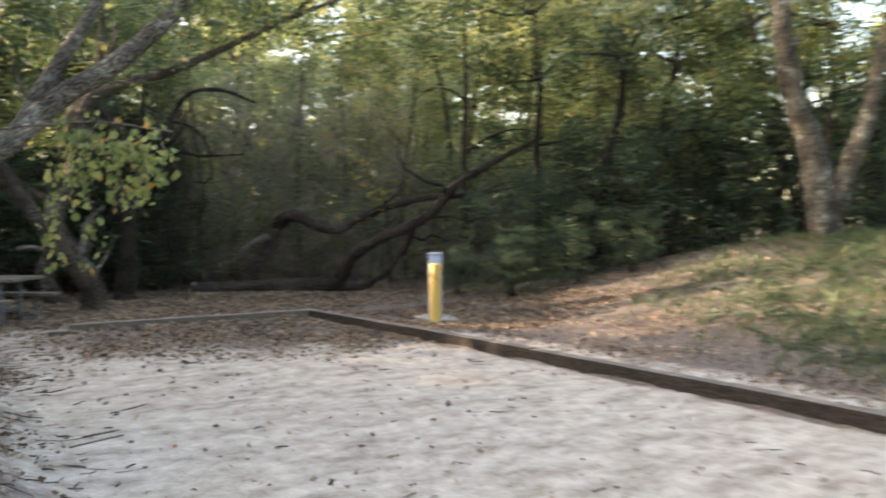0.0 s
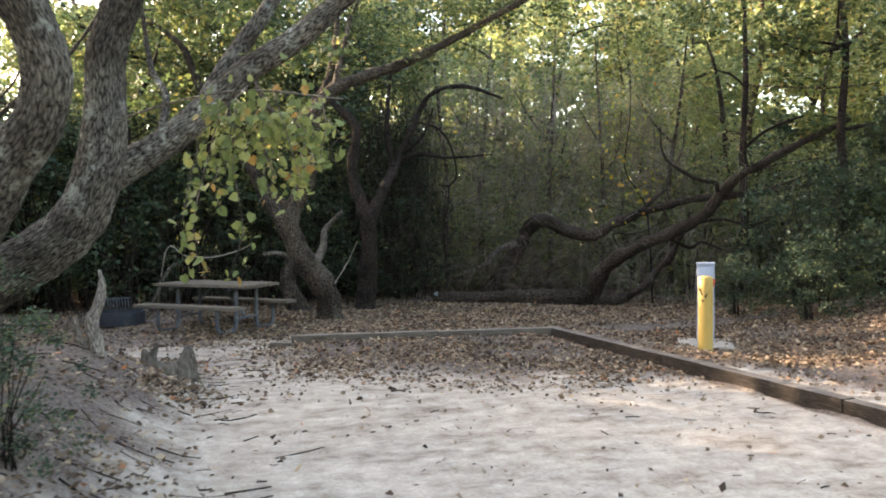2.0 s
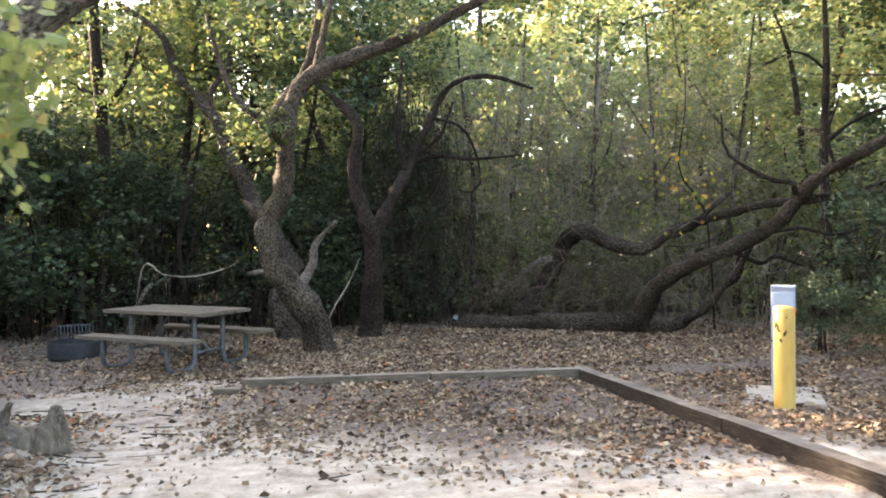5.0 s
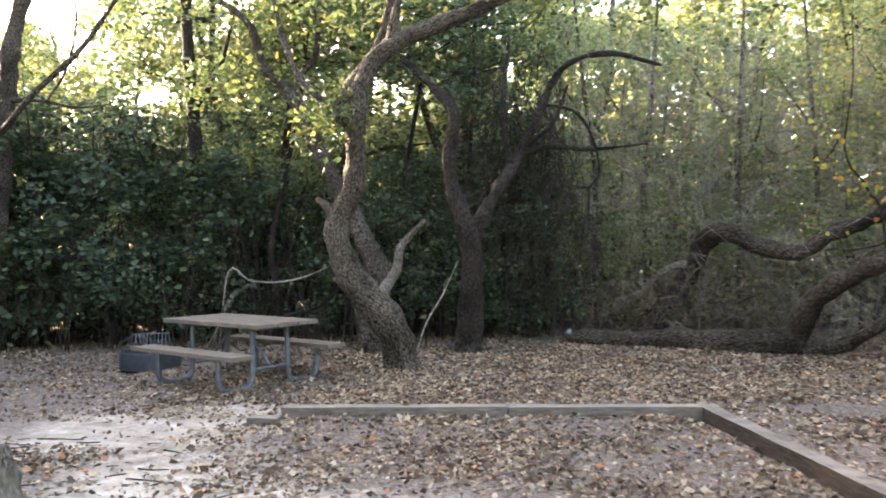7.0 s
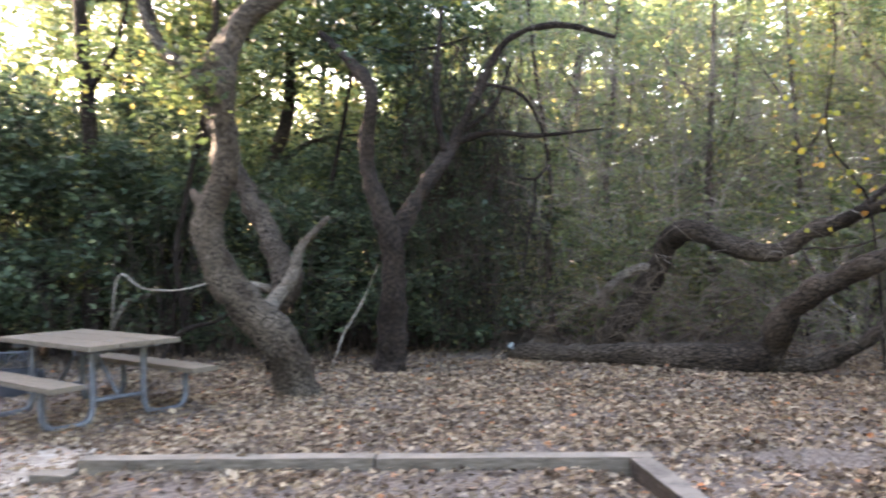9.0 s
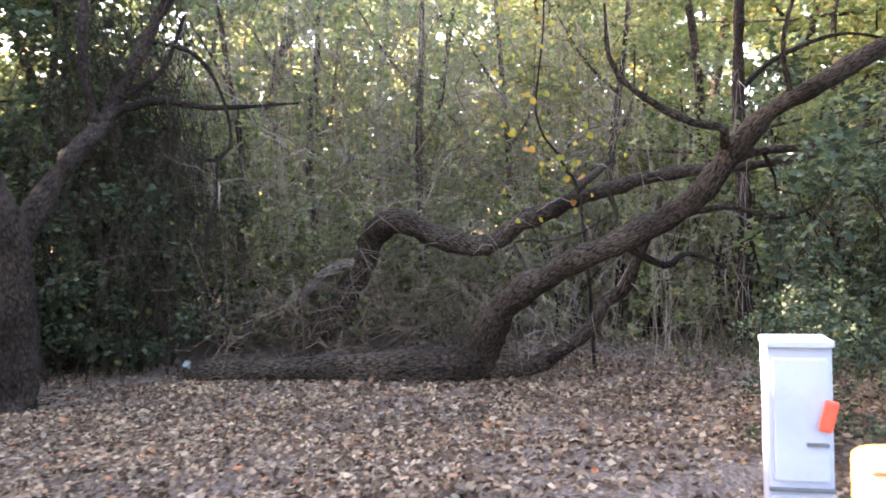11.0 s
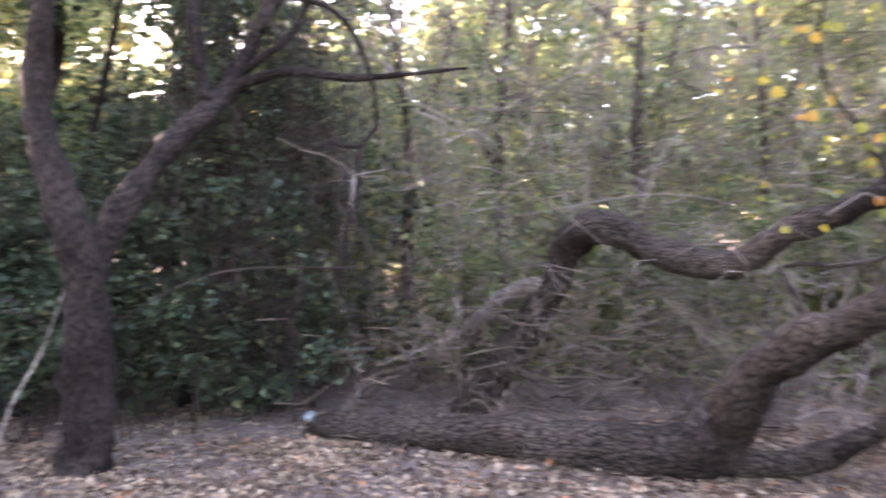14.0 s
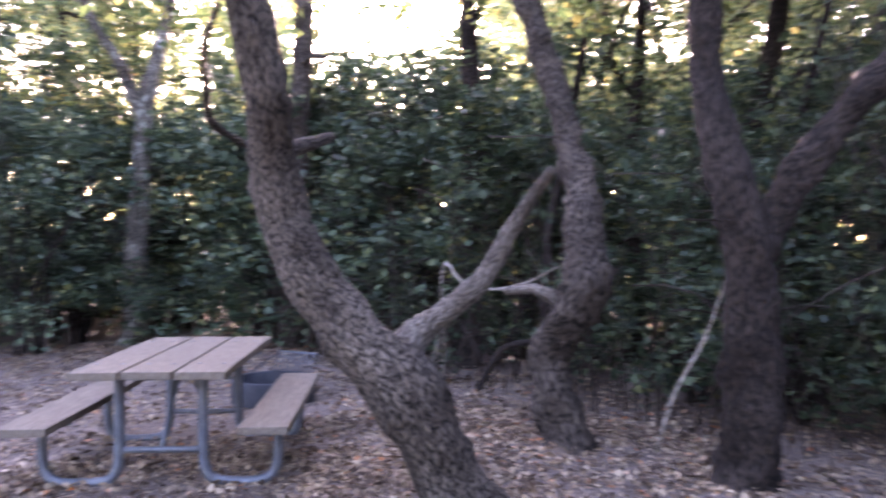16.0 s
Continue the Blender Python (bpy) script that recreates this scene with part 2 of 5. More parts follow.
def thing(name, label, category, group="", at=(0, 0, 0), turn=0.0, kind=""):
    ob = new(name)
    ob.matrix_basis = pose(*at, 0, 0, turn)
    ob.empty_display_size = 0.2
    return tagged(ob, label, category, group, kind)


def bm_mesh(name, bm, material, smooth=False):
    me = bpy.data.meshes.new(name)
    bm.to_mesh(me)
    bm.free()
    me.materials.append(material)
    me.polygons.foreach_set("use_smooth", np.full(len(me.polygons), smooth))
    return me


def box_mesh(name, size, material, bevel=0.006, m=None, wear=0.0, cuts=0, seed=0):
    bm = bmesh.new()
    bmesh.ops.create_cube(bm, size=1, matrix=Matrix.Diagonal((*size, 1)))
    if cuts:
        long = max(range(3), key=lambda i: size[i])
        es = [e for e in bm.edges if abs((e.verts[0].co - e.verts[1].co)[long]) > 0.5 * size[long]]
        bmesh.ops.subdivide_edges(bm, edges=es, cuts=cuts)
    bmesh.ops.bevel(bm, geom=[e for e in bm.edges if e.calc_face_angle(0) > 0.5], offset=bevel, segments=2, affect="EDGES", profile=0.6)
    if wear:
        for v in bm.verts:
            v.co += noise.noise_vector(v.co * 3.1 + Vector((seed, 0, 0))) * wear
    if m is not None:
        bmesh.ops.transform(bm, matrix=m, verts=bm.verts)
    return bm_mesh(name, bm, material)


def spline(pts, step):
    """A smooth line through the points, about one point a step, with the parameter of each."""
    p = np.asarray(pts, float)
    q = np.vstack([2 * p[0] - p[1], p, 2 * p[-1] - p[-2]])
    out, par = [], []
    for i in range(len(p) - 1):
        a, b, c, d = q[i:i + 4]
        k = max(1, int(np.linalg.norm(c - b) / step))
        for j in range(k):
            t = j / k
            out.append(0.5 * (2 * b + (c - a) * t + (2 * a - 5 * b + 4 * c - d) * t * t + (3 * b - a - 3 * c + d) * t ** 3))
            par.append(i + t)
    out.append(p[-1])
    par.append(len(p) - 1)
    return np.array(out), np.array(par)


def tube_arrays(pts, radii, sides=10, step=0.12, gnarl=0.0, seed=0, base=0):
    line, par = spline(pts, step)
    rad = np.interp(par, np.linspace(0, len(pts) - 1, len(radii)), radii)
    n = len(line)
    tan = np.gradient(line, axis=0) if n > 2 else np.repeat([line[-1] - line[0]], n, axis=0)
    tan /= np.linalg.norm(tan, axis=1)[:, None] + 1e-9
    up = np.cross(tan[0], (0.31, 0.9, 0.3))
    up /= np.linalg.norm(up)
    verts = []
    for i in range(n):
        up = up - tan[i] * up.dot(tan[i])
        up /= np.linalg.norm(up)
        side = np.cross(tan[i], up)
        for k in range(sides):
            a = 2 * math.pi * k / sides
            way = up * math.cos(a) + side * math.sin(a)
            r = rad[i]
            if gnarl:
                f = Vector(line[i] + way * r)
                r *= 1 + gnarl * (noise.noise(f * 2.5 + Vector((seed, 0, 0))) + 0.9 * noise.noise(f * 7 + Vector((0, seed, 0))) + 0.55 * noise.noise(f * 19))
            verts.append(line[i] + way * r)
    i, k = np.meshgrid(np.arange(n - 1), np.arange(sides), indexing="ij")
    a, b = i * sides + k, i * sides + (k + 1) % sides
    f = np.stack([a, b, b + sides, a + sides], -1).reshape(-1, 4)
    c0, c1 = len(verts), len(verts) + 1
    verts += [line[0], line[-1] + tan[-1] * rad[-1] * 0.5]
    run = np.concatenate([[0], np.cumsum(np.linalg.norm(np.diff(line, axis=0), axis=1))])
    ang = 2 * math.pi * np.arange(sides) / sides
    mean = float(np.mean(rad))
    flat = np.stack([np.tile(np.cos(ang) * mean, n), np.tile(np.sin(ang) * mean, n), np.repeat(run, sides)], -1)
    flat = np.vstack([flat, [[0, 0, 0], [0, 0, run[-1]]]]) + (seed * 1.7, 0, seed * 0.9)
    kk = np.arange(sides)
    cap0 = np.stack([np.full(sides, c0), (kk + 1) % sides, kk, kk], -1)
    e = (n - 1) * sides
    cap1 = np.stack([np.full(sides, c1), e + kk, e + (kk + 1) % sides], -1)
    tri0 = cap0[:, :3]
    return np.array(verts), f + base, np.vstack([tri0, cap1]) + base, flat


def tubes_mesh(name, limbs, material, sides=10, step=0.12, gnarl=0.0, seed=0):
    vs, fs, fl, base = [], [], [], 0
    for j, (pts, radii) in enumerate(limbs):
        v, f, c, w = tube_arrays(pts, radii, sides, step, gnarl, seed + j, base)
        vs.append(v)
        fl.append(w)
        fs += f.tolist() + c.tolist()
        base += len(v)
    me = mesh_of(name, np.vstack(vs), fs, material)
    at = me.attributes.new("along", "FLOAT_VECTOR", "POINT")
    at.data.foreach_set("vector", np.vstack(fl).astype(np.float32).ravel())
    return me


def leaves_mesh(name, places, size, material, seed, flat=0.3, vary=0.35, down=0.0):
    """Folded four-cornered leaves at the places."""
    rg = np.random.RandomState(seed)
    places = np.asarray(places)
    n = len(places)
    d = rg.normal(size=(n, 3))
    d[:, 2] = d[:, 2] * flat - down
    d /= np.linalg.norm(d, axis=1)[:, None]
    s = np.cross(d, rg.normal(size=(n, 3)) * (0.5, 0.5, 1.0))
    s /= np.linalg.norm(s, axis=1)[:, None]
    nn = np.cross(d, s)
    L = size * (1 + vary * rg.normal(size=(n, 1))).clip(0.4, 2)
    W = L * rg.uniform(0.28, 0.42, (n, 1))
    fold = L * rg.uniform(0.02, 0.16, (n, 1))
    v = np.stack([places, places + d * L * 0.45 + s * W + nn * fold, places + d * L, places + d * L * 0.45 - s * W + nn * fold], 1).reshape(-1, 3)
    return mesh_of(name, v, np.arange(4 * n).reshape(-1, 4), material, smooth=False)


def clumps(rg, centres, radius, each, squash=0.8):
    c = np.repeat(np.asarray(centres), each, axis=0)
    r = np.repeat(radius * rg.uniform(0.5, 1.3, len(centres)), each)
    p = rg.normal(size=(len(c), 3))
    p /= np.linalg.norm(p, axis=1)[:, None]
    p *= (rg.uniform(0, 1, (len(c), 1)) ** 0.45) * r[:, None] * (1, 1, squash)
    return c + p


# ---- ground ----
def step01(a, b, x):
    t = np.clip((np.asarray(x, float) - a) / (b - a), 0, 1)
    return t * t * (3 - 2 * t)


def kerb_x(y):
    """The pad's right edge."""
    return np.interp(y, (-6.0, -0.9, 1.5, 3.85, 6.3), (3.2, 2.97, 2.76, 2.53, 2.25))


def height(x, y):
    x, y = np.asarray(x, float), np.asarray(y, float)
    right = step01(0.03, 0.13, x - kerb_x(y)) * step01(7.4, 6.0, y)
    far = step01(6.32, 6.42, y) * step01(-1.35, -1.05, x) * step01(8.8, 6.6, y)
    fall = 1 - 0.8 * step01(0.5, 1.2, x - kerb_x(y)) * step01(2.5, 4.5, y)
    h = 0.105 * np.maximum(right * fall, far * 0.95)
    h = h + 0.05 * step01(4.6, 6.1, y) * step01(6.42, 6.36, y) * step01(-1.5, -0.7, x) * step01(0.1, -0.35, x - kerb_x(y))
    berm = step01(-1.9, -3.2, x) * step01(-3.6, -0.8, y) * step01(5.9, 3.2, y)
    h = h + 0.55 * berm
    bank = step01(3.6, 11.0, x) * step01(9.5, 3.5, y)
    h = h + 1.15 * bank
    h = h - 0.06 * step01(-2.5, -4.0, x) * step01(7.5, 9.5, y)
    h = h + 0.03 * np.sin(x * 1.3 + 0.7) * np.sin(y * 1.1) * step01(6.5, 9, y)
    return h


def sand_share(x, y):
    x, y = np.asarray(x, float), np.asarray(y, float)
    x = x + 0.22 * np.sin(2.3 * y + 0.6) * step01(3, 1, np.abs(x - 0.0) - 0.2) * (x < 1.5) + 0.12 * np.sin(6.1 * y + 2 * x) * (x < 1.5)
    y = y + 0.3 * np.sin(1.9 * x + 1) + 0.14 * np.sin(5.3 * x + y)
    pad = step01(5.7, 3.0, y + 0.5 * x) * step01(-2.9, -1.7, x) * step01(0.0, -0.1, x - kerb_x(y))
    strip = 0.75 * step01(0.12, 0.2, x - kerb_x(y)) * step01(1.0, 0.45, x - kerb_x(y)) * step01(4.6, 2.8, y)
    path = 0.62 * step01(-0.2, -1.6, x) * step01(4.4, 5.4, y) * step01(7.9, 6.7, y) * step01(-4.5, -2.5, x)
    back = step01(-3.5, -5.0, y)
    return np.clip(np.maximum.reduce([pad, strip, path, back * step01(14, 6, np.abs(x))]), 0, 1)


def lines(lo, hi, fine, reach):
    mid = np.arange(lo, hi + fine / 2, fine)
    out, s, a = [], fine, 0
    while a < reach:
        s *= 1.35
        a += s
        out.append(a)
    out = np.array(out)
    return np.concatenate([lo - out[::-1], mid, hi + out])


def build_ground():
    xs, ys = lines(-9, 12, 0.115, 600), lines(-7, 14.5, 0.115, 600)
    X, Y = np.meshgrid(xs, ys)
    Z = height(X, Y)
    rg = np.random.RandomState(4)
    near = (np.abs(X) < 14) & (np.abs(Y) < 17)
    Z = Z + np.where(near, rg.normal(0, 0.006, Z.shape), 0)
    nx, ny = len(xs), len(ys)
    v = np.stack([X.ravel(), Y.ravel(), Z.ravel()], -1)
    i, j = np.meshgrid(np.arange(ny - 1), np.arange(nx - 1), indexing="ij")
    a = i * nx + j
    f = np.stack([a, a + 1, a + nx + 1, a + nx], -1).reshape(-1, 4)
    me = mesh_of("ground", v, f, M_ground)
    at = me.attributes.new("sand", "FLOAT", "POINT")
    at.data.foreach_set("value", sand_share(X, Y).ravel().astype(np.float32))
    return tagged(new("ground", me), "pale sandy ground with brown leafy soil under trees", "ground", kind="structure")


build_ground()


def hz(x, y):
    return float(height(x, y))


# ---- timber edging ----
def timber(a, b, top, wide, high, seed, wood=None):
    a, b = Vector((*a, 0)), Vector((*b, 0))
    d = b - a
    ob = new("landscape_timber", box_mesh("landscape_timber", (d.length - 0.012, wide, high), wood or M_timber_shaded, 0.007, wear=0.005, cuts=14, seed=seed))
    ob.matrix_basis = Matrix.Translation(((a + b) / 2).to_3d() + Vector((0, 0, top - high / 2))) @ pose(0, 0, 0, 0, 0, math.degrees(math.atan2(d.y, d.x)))
    return tagged(ob, "weathered brown landscape timber edging the sandy pad", "timber", "timbers edging the pad")


EDGE = [(6.27, 3.85), (3.85, 1.5), (1.5, -0.9), (-0.9, -3.4), (-3.4, -6.0)]
for k, (ya, yb) in enumerate(EDGE):
    timber((float(kerb_x(ya)) + 0.075, ya), (float(kerb_x(yb)) + 0.075, yb), 0.133 + 0.005 * (k % 2), 0.135, 0.22, k * 7)
timber((-1.14, 6.41), (0.72, 6.37), 0.138, 0.13, 0.2, 50, M_timber_lit)
timber((0.72, 6.37), (2.42, 6.335), 0.134, 0.13, 0.2, 57, M_timber_lit)
timber((-1.4, 6.33), (-1.13, 6.29), 0.07, 0.13, 0.12, 61, M_timber_lit)


# ---- picnic table ----
def build_table(at, turn):
    t = thing("picnic_table", "weathered grey plank picnic table on bent galvanised pipe legs", "picnic table", at=at, turn=turn)
    for k, v in enumerate((-0.285, 0.0, 0.285)):
        child("tabletop_plank", box_mesh("plank", (1.62, 0.268, 0.042), M_plank, 0.006, pose(0, v, 0.665 - 0.021), 0.003, 8, k), t)
    for s in (-1, 1):
        child("bench_plank", box_mesh("plank", (1.76, 0.27, 0.042), M_plank, 0.006, pose(0, s * 0.63, 0.395 - 0.021), 0.003, 8, 5 + s), t)
        for u in (-0.52, 0.52):
            pts = [(u, s * 0.66, 0.35), (u, s * 0.66, 0.16), (u, s * 0.635, 0.07), (u, s * 0.56, 0.025), (u, s * 0.4, 0.022),
                   (u, s * 0.29, 0.04), (u, s * 0.245, 0.11), (u, s * 0.235, 0.25), (u, s * 0.235, 0.62)]
            child("leg", tubes_mesh("leg", [(pts, [0.029, 0.029])], M_pipe, 12, 0.025), t, "bent galvanised steel pipe")
            child("bench_bracket", box_mesh("bracket", (0.05, 0.25, 0.012), M_pipe, 0.002, pose(u, s * 0.63, 0.345)), t)
    for u in (-0.52, 0.52):
        for v in (-0.285, 0.0, 0.285):
            for q in (-0.07, 0.07):
                child("bolt", box_mesh("bolt", (0.016, 0.016, 0.006), M_pipe, 0.002, pose(u, v + q, 0.667)), t, "small steel carriage bolt head")
        child("cleat", box_mesh("cleat", (0.05, 0.78, 0.04), M_pipe, 0.004, pose(u, 0, 0.6)), t)
        child("crossbar", tubes_mesh("crossbar", [([(u, -0.235, 0.2), (u, 0.235, 0.2)], [0.018, 0.018])], M_pipe, 8), t)
        child("brace", tubes_mesh("brace", [([(u, 0, 0.2), (u * 0.2, 0, 0.6)], [0.016, 0.016])], M_pipe, 8), t)
    return t


build_table((-2.1, 8.55, -0.015), -36.4).scale = (1, 1, 1.05)


# ---- fire ring ----
def build_fire_ring(at):
    t = thing("fire_ring", "black steel fire ring with a hinged grate raised", "fire ring", at=at, turn=20)
    bm = bmesh.new()
    n = 36
    rings = [(0.375, 0.0), (0.375, 0.2), (0.368, 0.215), (0.358, 0.2), (0.358, 0.0)]
    vs = [[bm.verts.new((r * math.cos(2 * math.pi * k / n), r * math.sin(2 * math.pi * k / n), z)) for k in range(n)] for r, z in rings]
    for a, b in zip(vs, vs[1:]):
        for k in range(n):
            bm.faces.new((a[k], a[(k + 1) % n], b[(k + 1) % n], b[k]))
    child("ring", bm_mesh("ring", bm, M_iron, True), t)
    bm = bmesh.new()
    bmesh.ops.create_circle(bm, cap_ends=True, radius=0.357, segments=24, matrix=pose(0, 0, 0.03))
    for v in bm.verts:
        v.co.z += 0.02 * noise.noise(v.co * 9)
    child("ash_bed", bm_mesh("ash", bm, M_black), t, "dark ash bed inside the ring")
    tilt = pose(0, 0.24, 0.22, 62, 0, 0)
    g = child("grate", tubes_mesh("grate", [([tilt @ Vector(p) for p in ((-0.23, 0.2, 0), (-0.23, 0, 0), (0.23, 0, 0), (0.23, 0.2, 0))], [0.008, 0.008])], M_iron, 6, 0.3), t, "raised steel cooking grate")
    child("bar", tubes_mesh("bar", [([tilt @ Vector(p) for p in ((-0.23, 0.2, 0), (0.23, 0.2, 0))], [0.008, 0.008])], M_pipe, 6, 0.5), g)
    for k in range(11):
        x = -0.23 + 0.46 * k / 10
        child("bar", tubes_mesh("bar", [([tilt @ Vector((x, 0, 0)), tilt @ Vector((x, 0.2, 0))], [0.0055, 0.0055])], M_pipe, 5, 0.5), g)
    child("handle", tubes_mesh("handle", [([tilt @ Vector((-0.23, 0.18, 0)), (-0.36, 0.3, 0.3), (-0.45, 0.2, 0.2)], [0.007, 0.007])], M_iron, 6), t)
    return t


build_fire_ring((-3.66, 10.0, -0.05))


# ---- hookup post ----
def build_bollard(at):
    t = thing("bollard", "yellow painted steel bollard with chipped rusty patches", "bollard", at=at)
    bm = bmesh.new()
    n, R = 32, 0.081
    prof = [(R, -0.1), (R, 0.1), (R, 0.3), (R, 0.55), (R, 0.82), (R * 0.97, 0.831), (R * 0.88, 0.837), (R * 0.5, 0.845), (0.001, 0.848)]
    vs = [[bm.verts.new((r * math.cos(2 * math.pi * k / n), r * math.sin(2 * math.pi * k / n), z)) for k in range(n)] for r, z in prof]
    for a, b in zip(vs, vs[1:]):
        for k in range(n):
            bm.faces.new((a[k], a[(k + 1) % n], b[(k + 1) % n], b[k]))
    child("pipe", bm_mesh("pipe", bm, M_yel, True), t)

    def chip(name, ang, z, w, h, lean, seed):
        rg = random.Random(seed)
        ring = []
        for k in range(14):
            a = 2 * math.pi * k / 14
            r = rg.uniform(0.55, 1.25)
            p, q = math.cos(a) * w * r, math.sin(a) * h * r
            ring.append((p + lean * q, q))
        bm = bmesh.new()
        vv = [bm.verts.new(((R + 0.002) * math.cos(ang + p / R), (R + 0.002) * math.sin(ang + p / R), z + q)) for p, q in ring]
        bm.faces.new(vv)
        child(name, bm_mesh(name, bm, M_black), t, "bare rusty patch in the paint")

    face = math.radians(-123)
    chip("rust_patch", face - 0.68, 0.672, 0.021, 0.04, -0.5, 1)
    chip("rust_patch", face - 0.78, 0.704, 0.009, 0.012, 0, 2)
    chip("rust_patch", face + 0.08, 0.63, 0.014, 0.026, 0.35, 3)
    chip("rust_patch", face - 0.28, 0.572, 0.013, 0.023, -0.2, 4)
    chip("rust_patch", face - 0.55, 0.808, 0.022, 0.006, 0, 5)
    chip("rust_patch", face + 0.22, 0.755, 0.006, 0.008, 0, 6)
    chip("rust_patch", face + 0.22, 0.778, 0.006, 0.005, 0, 7)
    chip("rust_patch", face - 0.75, 0.585, 0.01, 0.009, 0, 8)
    chip("rust_patch", face - 0.2, 0.01, 0.05, 0.012, 0, 9)
    return t


build_bollard((3.32, 4.27, hz(3.32, 4.27) + 0.005))


def build_pedestal(at, turn):
    t = thing("utility_pedestal", "pale blue-grey metal electric hookup pedestal on a concrete pad", "utility box", at=at, turn=turn)
    W, D, H = 0.208, 0.17, 0.955
    child("body", box_mesh("body", (W, D, H), M_box, 0.006, pose(0, 0, H / 2)), t)
    child("cap", box_mesh("cap", (W + 0.006, D + 0.03, 0.022), M_box, 0.003, pose(0, -0.01, H + 0.0)), t)
    d = child("door", box_mesh("door", (W - 0.035, 0.016, 0.42), M_box, 0.005, pose(0, -D / 2 - 0.007, H - 0.26)), t)
    child("latch", box_mesh("latch", (0.07, 0.012, 0.012), M_pipe, 0.002, pose(0.05, -D / 2 - 0.021, H - 0.34)), d, "small steel latch bar")
    child("lower_panel", box_mesh("panel", (W - 0.02, 0.012, 0.42), M_box, 0.004, pose(0, -D / 2 - 0.005, 0.22)), t)
    child("seam", box_mesh("seam", (W + 0.004, 0.02, 0.012), M_pipe, 0.002, pose(0, -D / 2 - 0.006, 0.455)), t)
    child("plug_cover", box_mesh("cover", (0.045, 0.03, 0.11), M_red, 0.01, pose(0.085, -D / 2 - 0.028, H - 0.24, 0, 14, 0), 0.004, 2, 3), t, "weathered red plastic tag")
    return t


tagged(new("concrete_pad", box_mesh("concrete_pad", (0.64, 0.78, 0.13), M_conc, 0.012, wear=0.008, cuts=5)), "worn concrete footing under the utility pedestal", "concrete pad").matrix_basis = pose(3.76, 4.98, -0.01, 0, 0, -29.5)
tagged(new("concrete_lump", box_mesh("concrete_lump", (0.2, 0.12, 0.07), M_conc, 0.02, wear=0.02, cuts=4, seed=8)), "broken pale lump of concrete half buried beside the bollard", "concrete lump").matrix_basis = pose(3.12, 4.45, hz(3.12, 4.45) - 0.012, 0, 0, 12)
build_pedestal((3.9, 5.2, 0.055), -33)


# ---- trees that stand near ----
def tree(name, label, limbs, crown=None, category="tree", material=None, gnarl=0.24, sides=18, stout=1.0):
    """limbs: (part name, points, radii); the root of the first is the thing's base."""
    base = Vector(limbs[0][1][0])
    t = thing(name, label, category, at=tuple(base))
    for k, (pn, pts, radii) in enumerate(limbs):
        p = [tuple(Vector(q) - base) for q in pts]
        radii = [stout * r for r in radii]
        big = max(radii) > 0.06
        # paler wood stands in for light on the twisted and arching trees' limbs
        child(pn, tubes_mesh(pn, [(p, radii)], M_weather_lit if pn == "dead_stub" else material or M_bark, sides if big else 8, 0.07 if big else 0.1, gnarl, 10 * k + len(name)), t)
    if crown:
        centres, rad, each, size, mt, seed = crown
        rg = np.random.RandomState(seed)
        pl = clumps(rg, np.asarray(centres) - np.array(base), rad, each)
        child("crown", leaves_mesh("crown", pl, size, mt, seed, 0.5), t)
    return t


def scatter(seed, n, lo, hi):
    rg = np.random.RandomState(seed)
    return rg.uniform(lo, hi, (n, 3))


